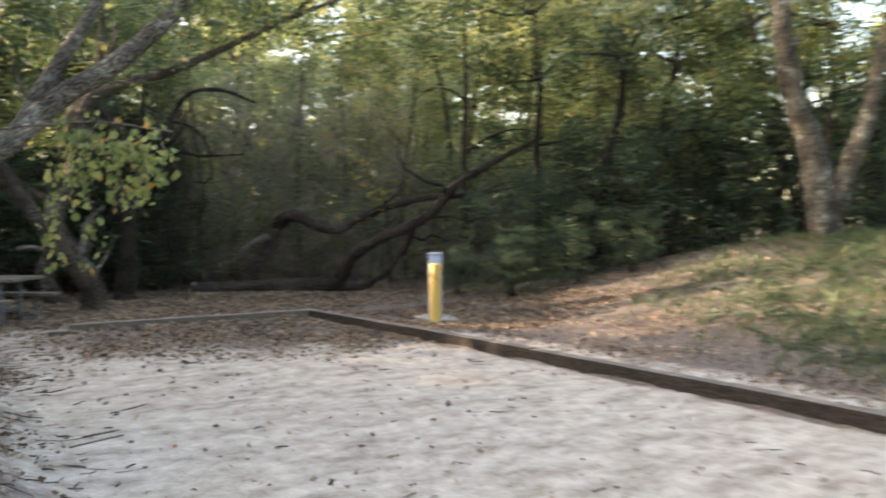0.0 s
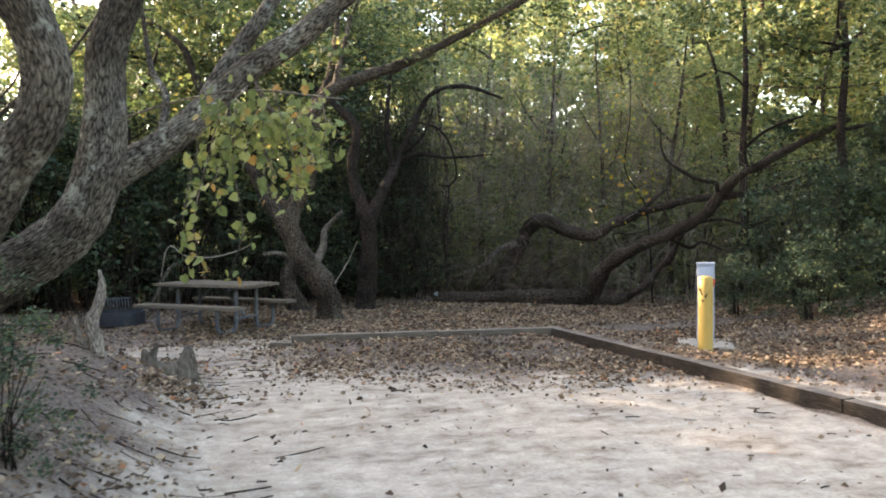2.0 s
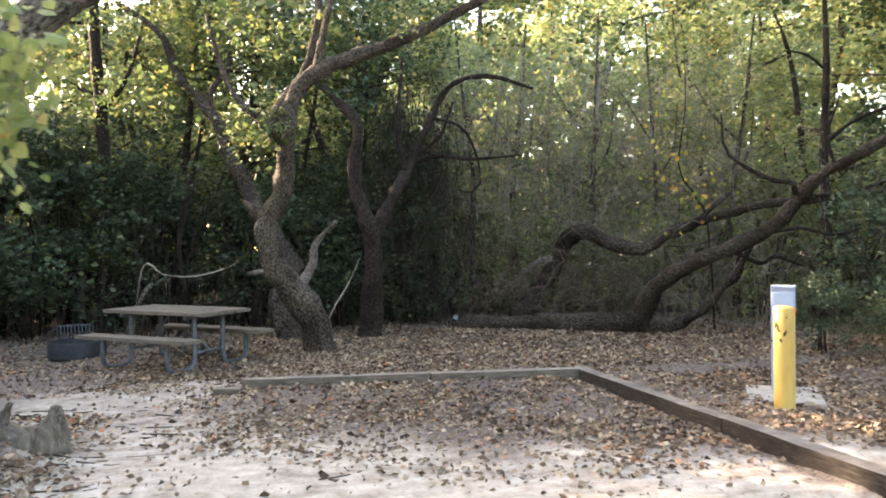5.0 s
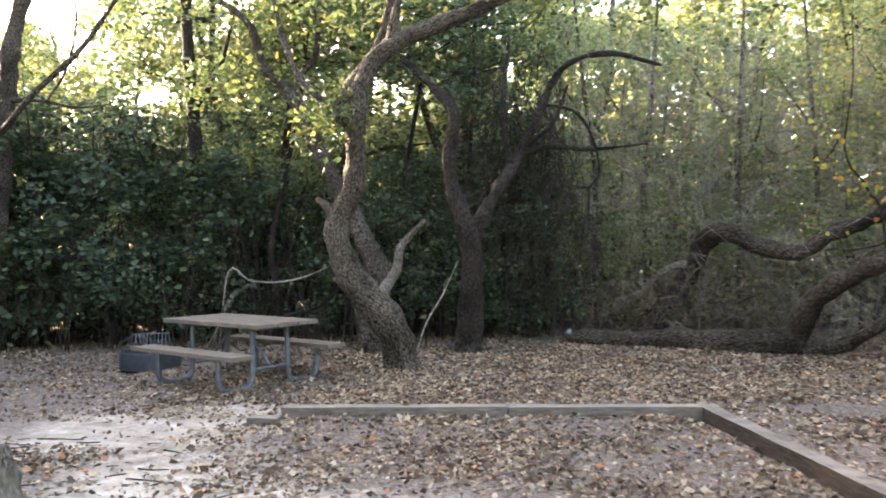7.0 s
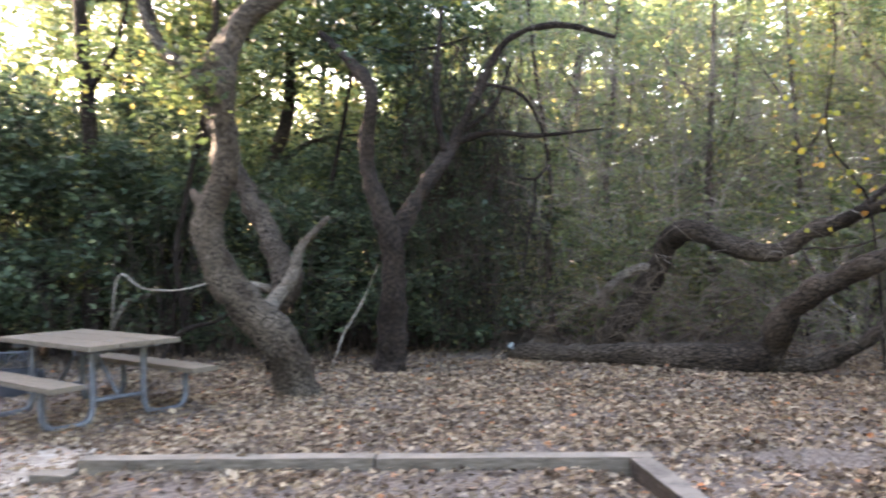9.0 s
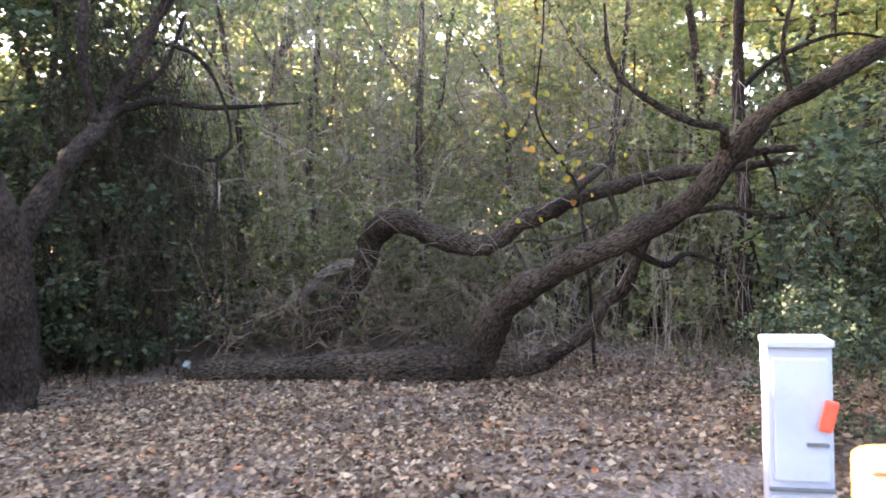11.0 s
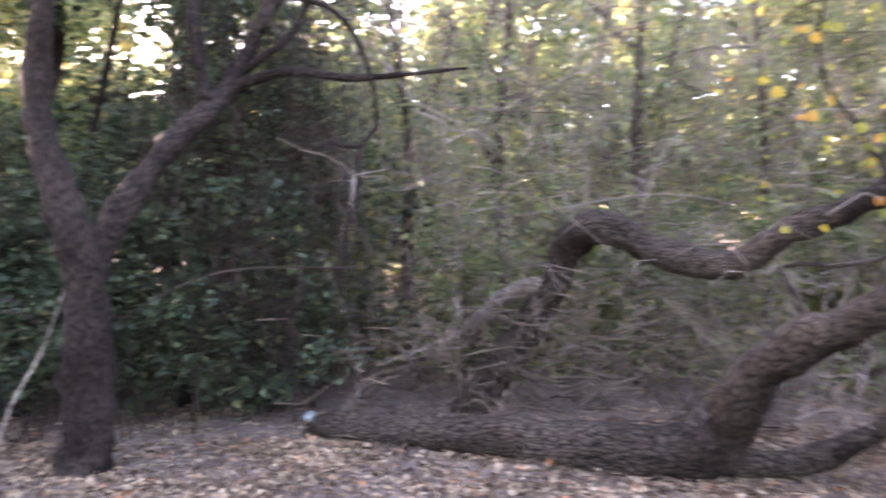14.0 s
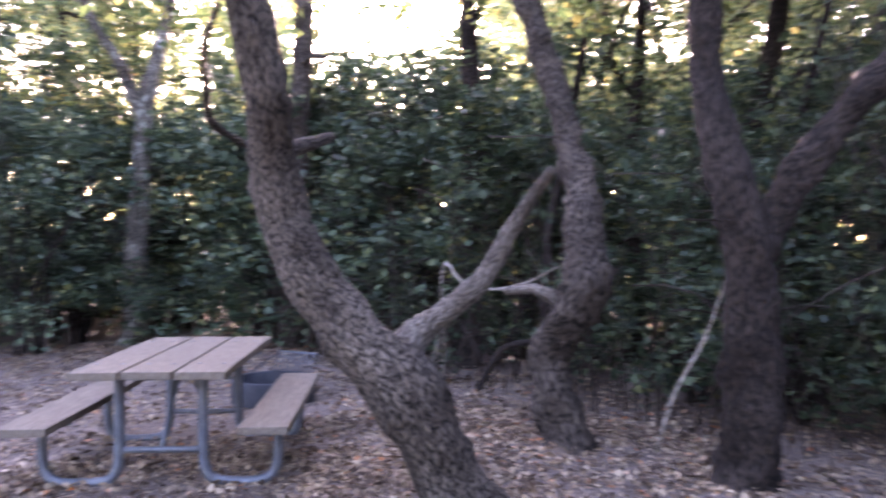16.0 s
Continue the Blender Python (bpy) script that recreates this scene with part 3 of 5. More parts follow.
TWIST = [(-0.33, 9.38, -0.12), (-0.36, 9.32, 0.02), (-0.41, 9.2, 0.32), (-0.53, 9.07, 0.62), (-0.73, 8.92, 0.89), (-0.91, 8.79, 1.15), (-1.01, 8.69, 1.4), (-1.02, 8.63, 1.61), (-0.96, 8.56, 1.85), (-0.82, 8.47, 2.06), (-0.76, 8.35, 2.4),
         (-0.74, 8.24, 2.87), (-0.62, 8.22, 3.28), (-0.37, 8.2, 3.54), (0.05, 8.14, 3.72), (0.7, 8.1, 3.96), (1.7, 8.2, 4.5)]
tree("twisted_tree", "twisted grey-barked tree leaning out of the leaf litter beside the table", [
    ("trunk", TWIST, [0.27, 0.2, 0.185, 0.185, 0.165, 0.145, 0.13, 0.125, 0.125, 0.12, 0.115, 0.105, 0.1, 0.095, 0.085, 0.07, 0.05]),
    ("dead_stub", [(-0.56, 9.04, 0.66), (-0.6, 9.25, 0.88), (-0.45, 9.58, 1.16), (-0.41, 9.76, 1.43), (-0.24, 9.78, 1.64), (-0.1, 9.78, 1.78)], [0.1, 0.09, 0.062, 0.05, 0.04, 0.024]),
    ("limb", [(-0.98, 8.55, 1.72), (-1.12, 8.75, 1.88), (-1.32, 9.15, 2.02)], [0.08, 0.05, 0.03]),
    ("limb", [(-0.75, 8.28, 2.75), (-0.95, 8.25, 2.9), (-0.8, 8.3, 3.15), (-0.5, 8.35, 3.6), (-0.35, 8.4, 4.2), (-0.3, 8.4, 4.8)], [0.1, 0.085, 0.075, 0.06, 0.05, 0.03]),
    ("limb", [(-0.95, 8.25, 2.9), (-1.3, 8.3, 3.2), (-1.5, 8.4, 3.6), (-1.7, 8.5, 4.3)], [0.055, 0.045, 0.035, 0.02]),
    ("limb", [(-0.37, 8.2, 3.54), (-0.3, 8.15, 3.9), (-0.15, 8.1, 4.6)], [0.06, 0.05, 0.03]),
    # two added overhead limbs, which carry the shading part of the crown
    ("limb", [(1.6, 8.2, 4.45), (2.6, 7.8, 5.0), (3.8, 7.2, 5.5), (5.2, 6.4, 5.9)], [0.055, 0.045, 0.035, 0.015]),
    ("limb", [(2.6, 7.8, 5.0), (2.8, 6.6, 5.4), (2.6, 5.4, 5.7)], [0.04, 0.03, 0.012]),
# scatter(6): invented overhead leaves that keep sky and sun off the litter
], (np.vstack([scatter(3, 52, (-2.2, 7.2, 3.9), (4.2, 10.4, 5.6)), scatter(4, 6, (-1.5, 8.0, 2.7), (-0.9, 8.4, 3.1)), scatter(6, 105, (1.2, 5.2, 4.7), (6.6, 9.4, 6.3))]), 0.5, 85, 0.07, M_green, 5), material=M_twist, gnarl=0.26, sides=22)

tree("forked_tree", "grey tree with a crooked lower trunk and rising limbs", [
    ("trunk", [(-0.76, 10.66, -0.12), (-0.8, 10.7, 0.05), (-0.98, 10.75, 0.6), (-0.78, 10.85, 1.05), (-0.98, 11.1, 1.45), (-1.21, 11.3, 1.9), (-1.69, 11.5, 2.78), (-1.97, 11.45, 3.5), (-2.5, 11.52, 4.12), (-2.8, 11.7, 4.84), (-3.6, 12.3, 5.5)],
     [0.26, 0.18, 0.15, 0.16, 0.14, 0.13, 0.11, 0.1, 0.075, 0.06, 0.04]),
    ("limb", [(-1.97, 11.45, 3.5), (-2.0, 11.4, 3.9), (-1.7, 11.3, 4.3), (-1.75, 11.2, 5.2)], [0.06, 0.05, 0.04, 0.025]),
    ("dead_stub", [(-0.9, 10.8, 0.95), (-1.15, 10.75, 1.05), (-1.4, 10.7, 1.02)], [0.06, 0.045, 0.03]),
], (scatter(8, 30, (-5.0, 10.8, 3.6), (-0.8, 13.2, 6.4)), 0.5, 80, 0.09, M_green, 6), gnarl=0.36)

tree("spreading_tree", "dark trunk dividing low into two spreading limbs", [
    ("trunk", [(0.4, 10.85, -0.12), (0.42, 10.87, 0.05), (0.49, 10.82, 0.96), (0.42, 10.71, 1.73), (0.2, 10.78, 2.51), (0.26, 10.76, 3.28), (-0.04, 11.2, 3.75), (-0.5, 11.9, 4.3)],
     [0.3, 0.25, 0.17, 0.135, 0.115, 0.1, 0.085, 0.05]),
    ("limb", [(0.47, 10.85, 1.3), (0.55, 11.05, 1.65), (0.87, 11.33, 2.23), (1.25, 11.9, 2.85), (1.55, 12.0, 3.5), (1.96, 12.0, 4.17), (2.6, 11.8, 4.31), (3.26, 11.43, 4.04)],
     [0.14, 0.13, 0.12, 0.1, 0.08, 0.065, 0.05, 0.03]),
    ("limb", [(1.2, 11.85, 2.78), (1.7, 11.9, 2.95), (2.3, 11.95, 2.9), (3.2, 12.0, 2.98)], [0.06, 0.05, 0.035, 0.015]),
    ("limb", [(1.1, 11.7, 2.65), (1.0, 11.75, 3.4), (1.1, 11.8, 4.6)], [0.07, 0.06, 0.03]),
    ("limb", [(1.3, 11.95, 2.95), (1.75, 12.0, 3.3), (2.0, 12.05, 3.9)], [0.05, 0.045, 0.02]),
    ("limb", [(1.62, 12.0, 3.6), (2.03, 11.95, 3.5), (2.26, 11.9, 3.25), (2.41, 11.9, 2.83), (2.43, 11.9, 2.47), (2.29, 11.9, 2.32), (2.27, 11.9, 1.96), (2.17, 11.9, 1.61), (2.12, 11.9, 1.16)], [0.035, 0.03, 0.028, 0.026, 0.024, 0.024, 0.02, 0.016, 0.01]),
    ("limb", [(2.29, 11.9, 2.32), (2.15, 11.9, 2.33), (2.05, 11.9, 2.36)], [0.022, 0.018, 0.012]),
], (scatter(12, 28, (-1.2, 11.0, 3.6), (1.9, 13.4, 6.4)), 0.55, 80, 0.09, M_under, 7), material=M_dark, gnarl=0.36, stout=0.82)

# fallen tree whose limbs rise again
tree("fallen_tree", "fallen tree lying on leaf litter with limbs curving upward", [
    ("trunk", [(1.9, 11.65, 0.06), (2.1, 11.55, 0.1), (2.61, 11.24, 0.12), (3.25, 10.85, 0.14), (3.67, 10.62, 0.13), (4.05, 10.4, 0.13), (4.5, 10.3, 0.15), (4.68, 10.25, 0.28), (4.67, 10.0, 0.54), (4.75, 9.75, 0.8),
               (4.97, 9.45, 1.03), (5.26, 9.12, 1.22), (5.74, 8.85, 1.47), (5.99, 8.6, 1.68), (6.13, 8.42, 1.98), (6.2, 8.22, 2.17), (6.32, 8.03, 2.34), (6.55, 7.8, 2.5), (7.0, 7.6, 2.78), (7.8, 7.3, 3.2)],
     [0.1, 0.13, 0.14, 0.17, 0.18, 0.19, 0.2, 0.18, 0.155, 0.145, 0.135, 0.125, 0.115, 0.11, 0.105, 0.105, 0.095, 0.085, 0.07, 0.045]),
    ("limb", [(4.5, 10.3, 0.1), (4.9, 10.28, 0.06), (5.28, 10.19, 0.15), (5.64, 10.07, 0.37), (5.9, 9.96, 0.73), (6.01, 9.84, 0.84), (6.13, 9.73, 1.19), (6.22, 9.61, 1.45), (6.24, 9.5, 1.75)],
     [0.1, 0.1, 0.09, 0.085, 0.075, 0.07, 0.05, 0.04, 0.03]),
    ("limb", [(6.05, 8.3, 2.08), (5.97, 8.2, 2.2), (5.65, 8.2, 2.25), (5.26, 8.2, 2.42), (5.04, 8.2, 2.57), (4.95, 8.2, 2.73), (4.9, 8.15, 3.1)], [0.05, 0.04, 0.035, 0.032, 0.028, 0.024, 0.015]),
    ("limb", [(6.1, 8.4, 1.95), (6.5, 8.4, 2.05), (7.0, 8.4, 2.1), (7.6, 8.3, 2.3)], [0.055, 0.045, 0.035, 0.02]),
    ("limb", [(5.9, 8.7, 1.55), (6.5, 8.8, 1.6), (7.0, 8.8, 1.5), (7.5, 8.9, 1.6)], [0.04, 0.035, 0.028, 0.015]),
    ("limb", [(4.9, 9.5, 1.0), (4.75, 9.6, 1.35), (5.04, 9.6, 1.35), (5.41, 9.6, 1.41), (5.76, 9.6, 1.59)], [0.02, 0.018, 0.015, 0.012, 0.008]),
    ("limb", [(6.5, 8.4, 2.05), (6.7, 8.5, 1.85), (6.75, 8.55, 1.75), (7.0, 8.6, 1.7)], [0.022, 0.02, 0.018, 0.01]),
    ("limb", [(6.4, 7.95, 2.4), (6.2, 7.8, 2.8), (6.3, 7.7, 3.3)], [0.03, 0.024, 0.012]),
    ("limb", [(5.5, 9.0, 1.3), (6.0, 9.1, 1.1), (6.3, 9.2, 1.2), (6.8, 9.3, 1.05)], [0.045, 0.035, 0.03, 0.02]),
], None, "fallen tree", M_log, 0.32, 20, 0.86)

tree("arching_tree", "old arched limb wrapped in bare vines behind the log", [
    ("trunk", [(3.2, 12.6, -0.1), (3.4, 12.5, 0.28), (3.72, 12.42, 0.7), (3.93, 12.3, 1.15), (4.08, 12.11, 1.5), (4.25, 11.8, 1.62), (4.69, 11.5, 1.4), (5.1, 11.2, 1.33), (5.45, 11.0, 1.55), (5.85, 10.8, 1.72), (6.3, 10.6, 1.88), (6.9, 10.38, 2.03), (7.37, 10.14, 2.06), (7.9, 9.89, 2.11), (8.9, 9.4, 2.3)],
     [0.18, 0.17, 0.16, 0.15, 0.14, 0.13, 0.12, 0.12, 0.1, 0.09, 0.08, 0.07, 0.06, 0.05, 0.03]),
    ("dead_stub", [(3.94, 12.35, 1.07), (3.75, 12.35, 1.12), (3.5, 12.4, 1.02), (3.28, 12.4, 0.83), (3.2, 12.45, 0.6)], [0.09, 0.085, 0.075, 0.065, 0.05]),
    ("limb", [(5.85, 10.8, 1.72), (6.2, 10.9, 1.98), (6.6, 11.0, 2.25)], [0.06, 0.05, 0.03]),
    ("limb", [(6.3, 10.6, 1.88), (6.35, 10.5, 1.6), (6.2, 10.4, 1.45)], [0.04, 0.03, 0.02]),
], None, "tree", M_log, 0.34, 14)

tree("leaning_oak", "large old oak with lichened bark leaning over the sandy pad", [
    ("trunk", [(-4.6, 2.3, 0.1), (-4.2, 2.25, 0.5), (-3.75, 2.2, 0.82), (-3.4, 2.2, 1.06), (-3.08, 2.2, 1.25), (-2.8, 2.2, 1.48), (-2.66, 2.2, 1.75), (-2.58, 2.2, 2.15), (-2.56, 2.2, 2.71), (-2.4, 2.2, 3.2), (-2.2, 2.3, 4.0)],
     [0.36, 0.29, 0.23, 0.2, 0.185, 0.18, 0.17, 0.15, 0.13, 0.12, 0.09]),
    ("limb", [(-2.8, 2.22, 1.55), (-2.66, 2.28, 1.76), (-2.45, 2.35, 1.92), (-2.11, 2.4, 2.17), (-1.64, 2.45, 2.63), (-1.24, 2.5, 2.93), (-0.82, 2.55, 3.33), (-0.3, 2.6, 3.9), (0.4, 2.8, 4.6)],
     [0.12, 0.12, 0.11, 0.105, 0.095, 0.09, 0.08, 0.07, 0.05]),
    ("limb", [(-2.1, 2.42, 2.16), (-1.98, 2.5, 2.3), (-1.81, 2.67, 2.66), (-1.49, 2.93, 3.2), (-1.1, 3.2, 3.9)], [0.08, 0.085, 0.075, 0.06, 0.04]),
    ("limb", [(-3.5, 2.0, 0.95), (-3.35, 1.75, 1.25), (-3.2, 1.6, 1.52), (-3.02, 1.48, 1.8), (-2.8, 1.36, 2.11), (-2.74, 1.24, 2.43), (-2.86, 1.12, 2.8), (-2.95, 1.0, 3.3), (-3.1, 0.9, 4.2)],
     [0.16, 0.16, 0.155, 0.15, 0.145, 0.135, 0.13, 0.12, 0.09]),
    ("limb", [(-2.25, 2.38, 2.1), (-2.25, 2.9, 2.5), (-2.4, 3.3, 2.8), (-2.5, 3.5, 3.4)], [0.035, 0.03, 0.025, 0.015]),
], (np.vstack([[q for q in scatter(21, 34, (-5.0, 0.8, 3.1), (1.2, 4.6, 4.6)) if not -3.1 < q[0] < -1.1 or q[2] > 4.2], scatter(22, 5, (-4.3, 1.0, 0.9), (-3.2, 2.0, 1.9))]), 0.45, 80, 0.075, M_green, 9), material=M_oak, gnarl=0.1, sides=18)

tree("bank_oak", "pale grey forked oak standing on the grassy bank", [
    ("trunk", [(10.11, 2.67, 0.95), (10.1, 2.68, 1.3), (9.98, 2.81, 2.57), (9.66, 3.04, 3.81), (9.33, 3.05, 5.18), (9.0, 3.1, 7.0)], [0.33, 0.26, 0.22, 0.19, 0.15, 0.08]),
    ("limb", [(10.12, 2.62, 1.45), (10.23, 2.46, 1.99), (10.33, 2.14, 3.1), (10.31, 1.87, 4.15), (10.6, 1.6, 6.0)], [0.17, 0.15, 0.13, 0.11, 0.06]),
    ("limb", [(9.7, 3.0, 3.6), (10.2, 3.4, 4.4), (10.9, 3.7, 4.9)], [0.1, 0.08, 0.04]),
], (scatter(31, 40, (7.2, 1.0, 3.9), (12.6, 5.0, 7.6)), 0.6, 80, 0.1, M_green, 10), material=M_oak)

tree("slender_tree", "slender dark dead stem standing behind the fallen tree", [
    ("trunk", [(8.4, 11.05, -0.1), (8.42, 11.0, 1.5), (8.36, 11.0, 3.0), (8.42, 11.0, 4.4), (8.38, 11.0, 6.4)], [0.1, 0.085, 0.075, 0.06, 0.03]),
    ("limb", [(8.4, 11.0, 4.4), (8.0, 10.9, 4.6), (7.6, 10.8, 4.65)], [0.03, 0.025, 0.012]),
    ("limb", [(8.38, 11.0, 3.1), (8.9, 10.9, 3.5), (9.8, 10.8, 3.8), (10.8, 10.7, 3.7)], [0.04, 0.035, 0.025, 0.012]),
], None, material=M_dark)

for x, y, lean, r in ((5.05, 13.5, 0.1, 0.06), (2.7, 13.6, -0.25, 0.05), (3.7, 14.6, 0.2, 0.07), (6.6, 13.9, -0.15, 0.05), (7.9, 13.2, 0.3, 0.06)):
    tree("bare_sapling", "slim grey bare sapling standing among hanging vines", [
        ("trunk", [(x, y, -0.1), (x + 0.3 * lean, y, 1.2), (x + 0.1 * lean, y + 0.05, 2.6), (x + 0.8 * lean, y, 4.0), (x + 1.6 * lean, y, 6.0)], [1.3 * r, r, 0.9 * r, 0.7 * r, 0.3 * r]),
        ("limb", [(x + 0.1 * lean, y + 0.05, 2.7), (x + 0.35, y, 3.3), (x + 0.5, y + 0.1, 4.3)], [0.5 * r, 0.4 * r, 0.15 * r]),
        ("limb", [(x + 0.5 * lean, y, 3.4), (x - 0.4, y, 3.9), (x - 0.8, y + 0.1, 4.6)], [0.45 * r, 0.35 * r, 0.12 * r]),
    ], None, "sapling", M_bark, 0.15, 10)

tree("vine_clad_tree", "straight dark trunk clad in ivy at the edge of the wood", [
    ("trunk", [(-3.95, 12.6, -0.1), (-3.93, 12.6, 0.4), (-3.93, 12.6, 1.84), (-3.92, 12.6, 3.21), (-4.0, 12.6, 4.39), (-4.04, 12.6, 5.49), (-4.1, 12.6, 7.2)], [0.16, 0.12, 0.11, 0.1, 0.09, 0.08, 0.04]),
    ("limb", [(-3.95, 12.6, 3.7), (-3.5, 12.5, 4.3), (-3.2, 12.4, 5.2)], [0.05, 0.04, 0.02]),
], (np.vstack([scatter(91, 12, (-4.2, 12.4, 1.0), (-3.7, 12.8, 4.5)), scatter(92, 22, (-5.2, 11.8, 4.9), (-2.2, 13.6, 7.4))]), 0.34, 80, 0.075, M_green, 93), material=M_dark)
tree("bare_limbed_tree", "grey tree whose bare limbs slant across the light", [
    ("trunk", [(-6.95, 12.0, -0.1), (-6.85, 12.0, 1.2), (-6.77, 12.0, 2.47), (-6.67, 12.0, 3.6), (-6.55, 12.0, 4.65), (-6.38, 12.0, 5.34), (-6.0, 12.0, 6.6)], [0.2, 0.16, 0.15, 0.14, 0.13, 0.11, 0.06]),
    ("limb", [(-6.75, 11.95, 2.4), (-6.18, 10.6, 2.74), (-5.59, 10.2, 3.13), (-5.14, 10.0, 3.49), (-4.54, 10.0, 4.03), (-4.06, 10.0, 4.67), (-3.7, 10.0, 5.3)], [0.06, 0.05, 0.045, 0.04, 0.036, 0.03, 0.02]),
    ("limb", [(-6.65, 12.0, 3.8), (-6.0, 11.8, 3.75), (-5.4, 11.6, 3.6), (-4.8, 11.5, 3.62)], [0.04, 0.03, 0.022, 0.01]),
    ("limb", [(-5.9, 11.75, 3.7), (-5.5, 11.6, 4.2), (-5.3, 11.5, 4.9), (-5.35, 11.4, 5.6)], [0.025, 0.02, 0.015, 0.01]),
], (scatter(95, 14, (-8.8, 10.6, 5.2), (-6.0, 12.4, 7.2)), 0.45, 70, 0.08, M_yellow, 96))
tree("pale_forked_tree", "slim pale-barked tree forking above head height", [
    ("trunk", [(-8.7, 10.45, -0.15), (-8.7, 10.45, 0.2), (-8.7, 10.49, 1.21), (-8.7, 10.57, 2.42), (-8.7, 10.65, 3.4), (-8.7, 10.89, 4.41), (-8.7, 11.2, 5.6)], [0.24, 0.17, 0.15, 0.14, 0.12, 0.09, 0.05]),
    ("limb", [(-8.7, 10.6, 3.1), (-8.7, 10.25, 3.91), (-8.7, 9.88, 4.47), (-8.7, 9.5, 5.5)], [0.09, 0.08, 0.06, 0.03]),
], (scatter(97, 20, (-10.2, 9.0, 3.8), (-7.4, 12.0, 6.6)), 0.5, 70, 0.085, M_green, 98), material=M_oak)


# ---- maple sapling over the log ----
def broad_leaves(name, places, size, seed, material):
    """Broad leaves of eight corners, folded along the middle."""
    rg = np.random.RandomState(seed)
    n = len(places)
    d = rg.normal(size=(n, 3)) * (0.7, 0.7, 0.4) + (0, 0, -0.8)
    d /= np.linalg.norm(d, axis=1)[:, None]
    s = np.cross(d, rg.normal(size=(n, 3)))
    s /= np.linalg.norm(s, axis=1)[:, None]
    nn = np.cross(d, s)
    L = size * rg.uniform(0.6, 1.3, (n, 1))
    prof = ((0.0, 0.0, 0.0), (-0.12, 0.3, 0.08), (0.3, 0.5, 0.12), (0.7, 0.3, 0.06), (1.0, 0.0, 0.0), (0.7, -0.3, 0.06), (0.3, -0.5, 0.12), (-0.12, -0.3, 0.08))
    v = np.stack([places + d * L * a + s * L * c + nn * L * e for a, c, e in prof], 1).reshape(-1, 3)
    i = np.arange(n)[:, None] * 8
    f = np.vstack([i + np.array((0, 1, 2, 3)), i + np.array((0, 3, 4, 5)), i + np.array((0, 5, 6, 7))])
    return mesh_of(name, v, f, material, smooth=False)


def build_sapling():
    b = Vector((5.95, 10.35, -0.05))
    t = thing("maple_sapling", "thin bent sapling with yellow and orange autumn leaves", "sapling", at=tuple(b))
    stem = [(5.95, 10.35, -0.05), (5.9, 10.33, 0.9), (5.79, 10.3, 1.86), (5.66, 10.3, 2.05), (5.56, 10.3, 2.24), (5.43, 10.3, 2.38), (5.33, 10.3, 2.66), (5.38, 10.3, 3.08), (5.45, 10.3, 3.6), (5.5, 10.4, 4.4)]
    child("stem", tubes_mesh("stem", [([tuple(Vector(p) - b) for p in stem], [0.02, 0.016, 0.012, 0.008])], M_dark, 7, 0.1), t)
    rg = np.random.RandomState(77)
    s = np.array(stem[2:])
    pl = s[rg.randint(0, len(s), 150)] + rg.normal(0, 1, (150, 3)) * (0.35, 0.25, 0.3)
    child("leaves", broad_leaves("leaves", pl - np.array(b), 0.058, 78, M_autumn), t)


build_sapling()


# ---- bare sticks at the wood's edge ----
def stick(label, pts, radii, material):
    b = Vector(pts[0])
    ob = new("bare_stick", tubes_mesh("bare_stick", [([tuple(Vector(p) - b) for p in pts], radii)], material, 7, 0.08, 0.15, 3))
    ob.matrix_basis = Matrix.Translation(b)
    return tagged(ob, label, "stick", "bare sticks")


stick("pale bent vine stem leaning on the dark trunk", [(-0.29, 11.0, -0.02), (-0.15, 11.0, 0.4), (0.09, 10.98, 0.8), (0.3, 10.9, 1.25)], [0.012, 0.012, 0.01, 0.008], M_dead)
stick("pale thin dead branch caught in the shrubs", [(-3.3, 11.7, -0.05), (-3.08, 11.5, 1.13), (-2.78, 11.5, 1.0), (-2.37, 11.5, 0.96), (-1.95, 11.5, 1.04), (-1.61, 11.5, 1.18)], [0.012, 0.014, 0.014, 0.012, 0.008], M_dead)
stick("grey dead branch leaning against the shrubs", [(-3.41, 11.6, -0.03), (-3.15, 11.6, 0.58), (-2.98, 11.6, 0.83), (-2.7, 11.6, 0.9)], [0.035, 0.035, 0.04, 0.03], M_oak)
stick("dark dead branch lying at the edge of the wood", [(-2.6, 11.5, -0.02), (-2.31, 11.55, 0.42), (-1.81, 11.6, 0.57), (-1.47, 11.6, 0.86)], [0.03, 0.03, 0.025, 0.015], M_dark)

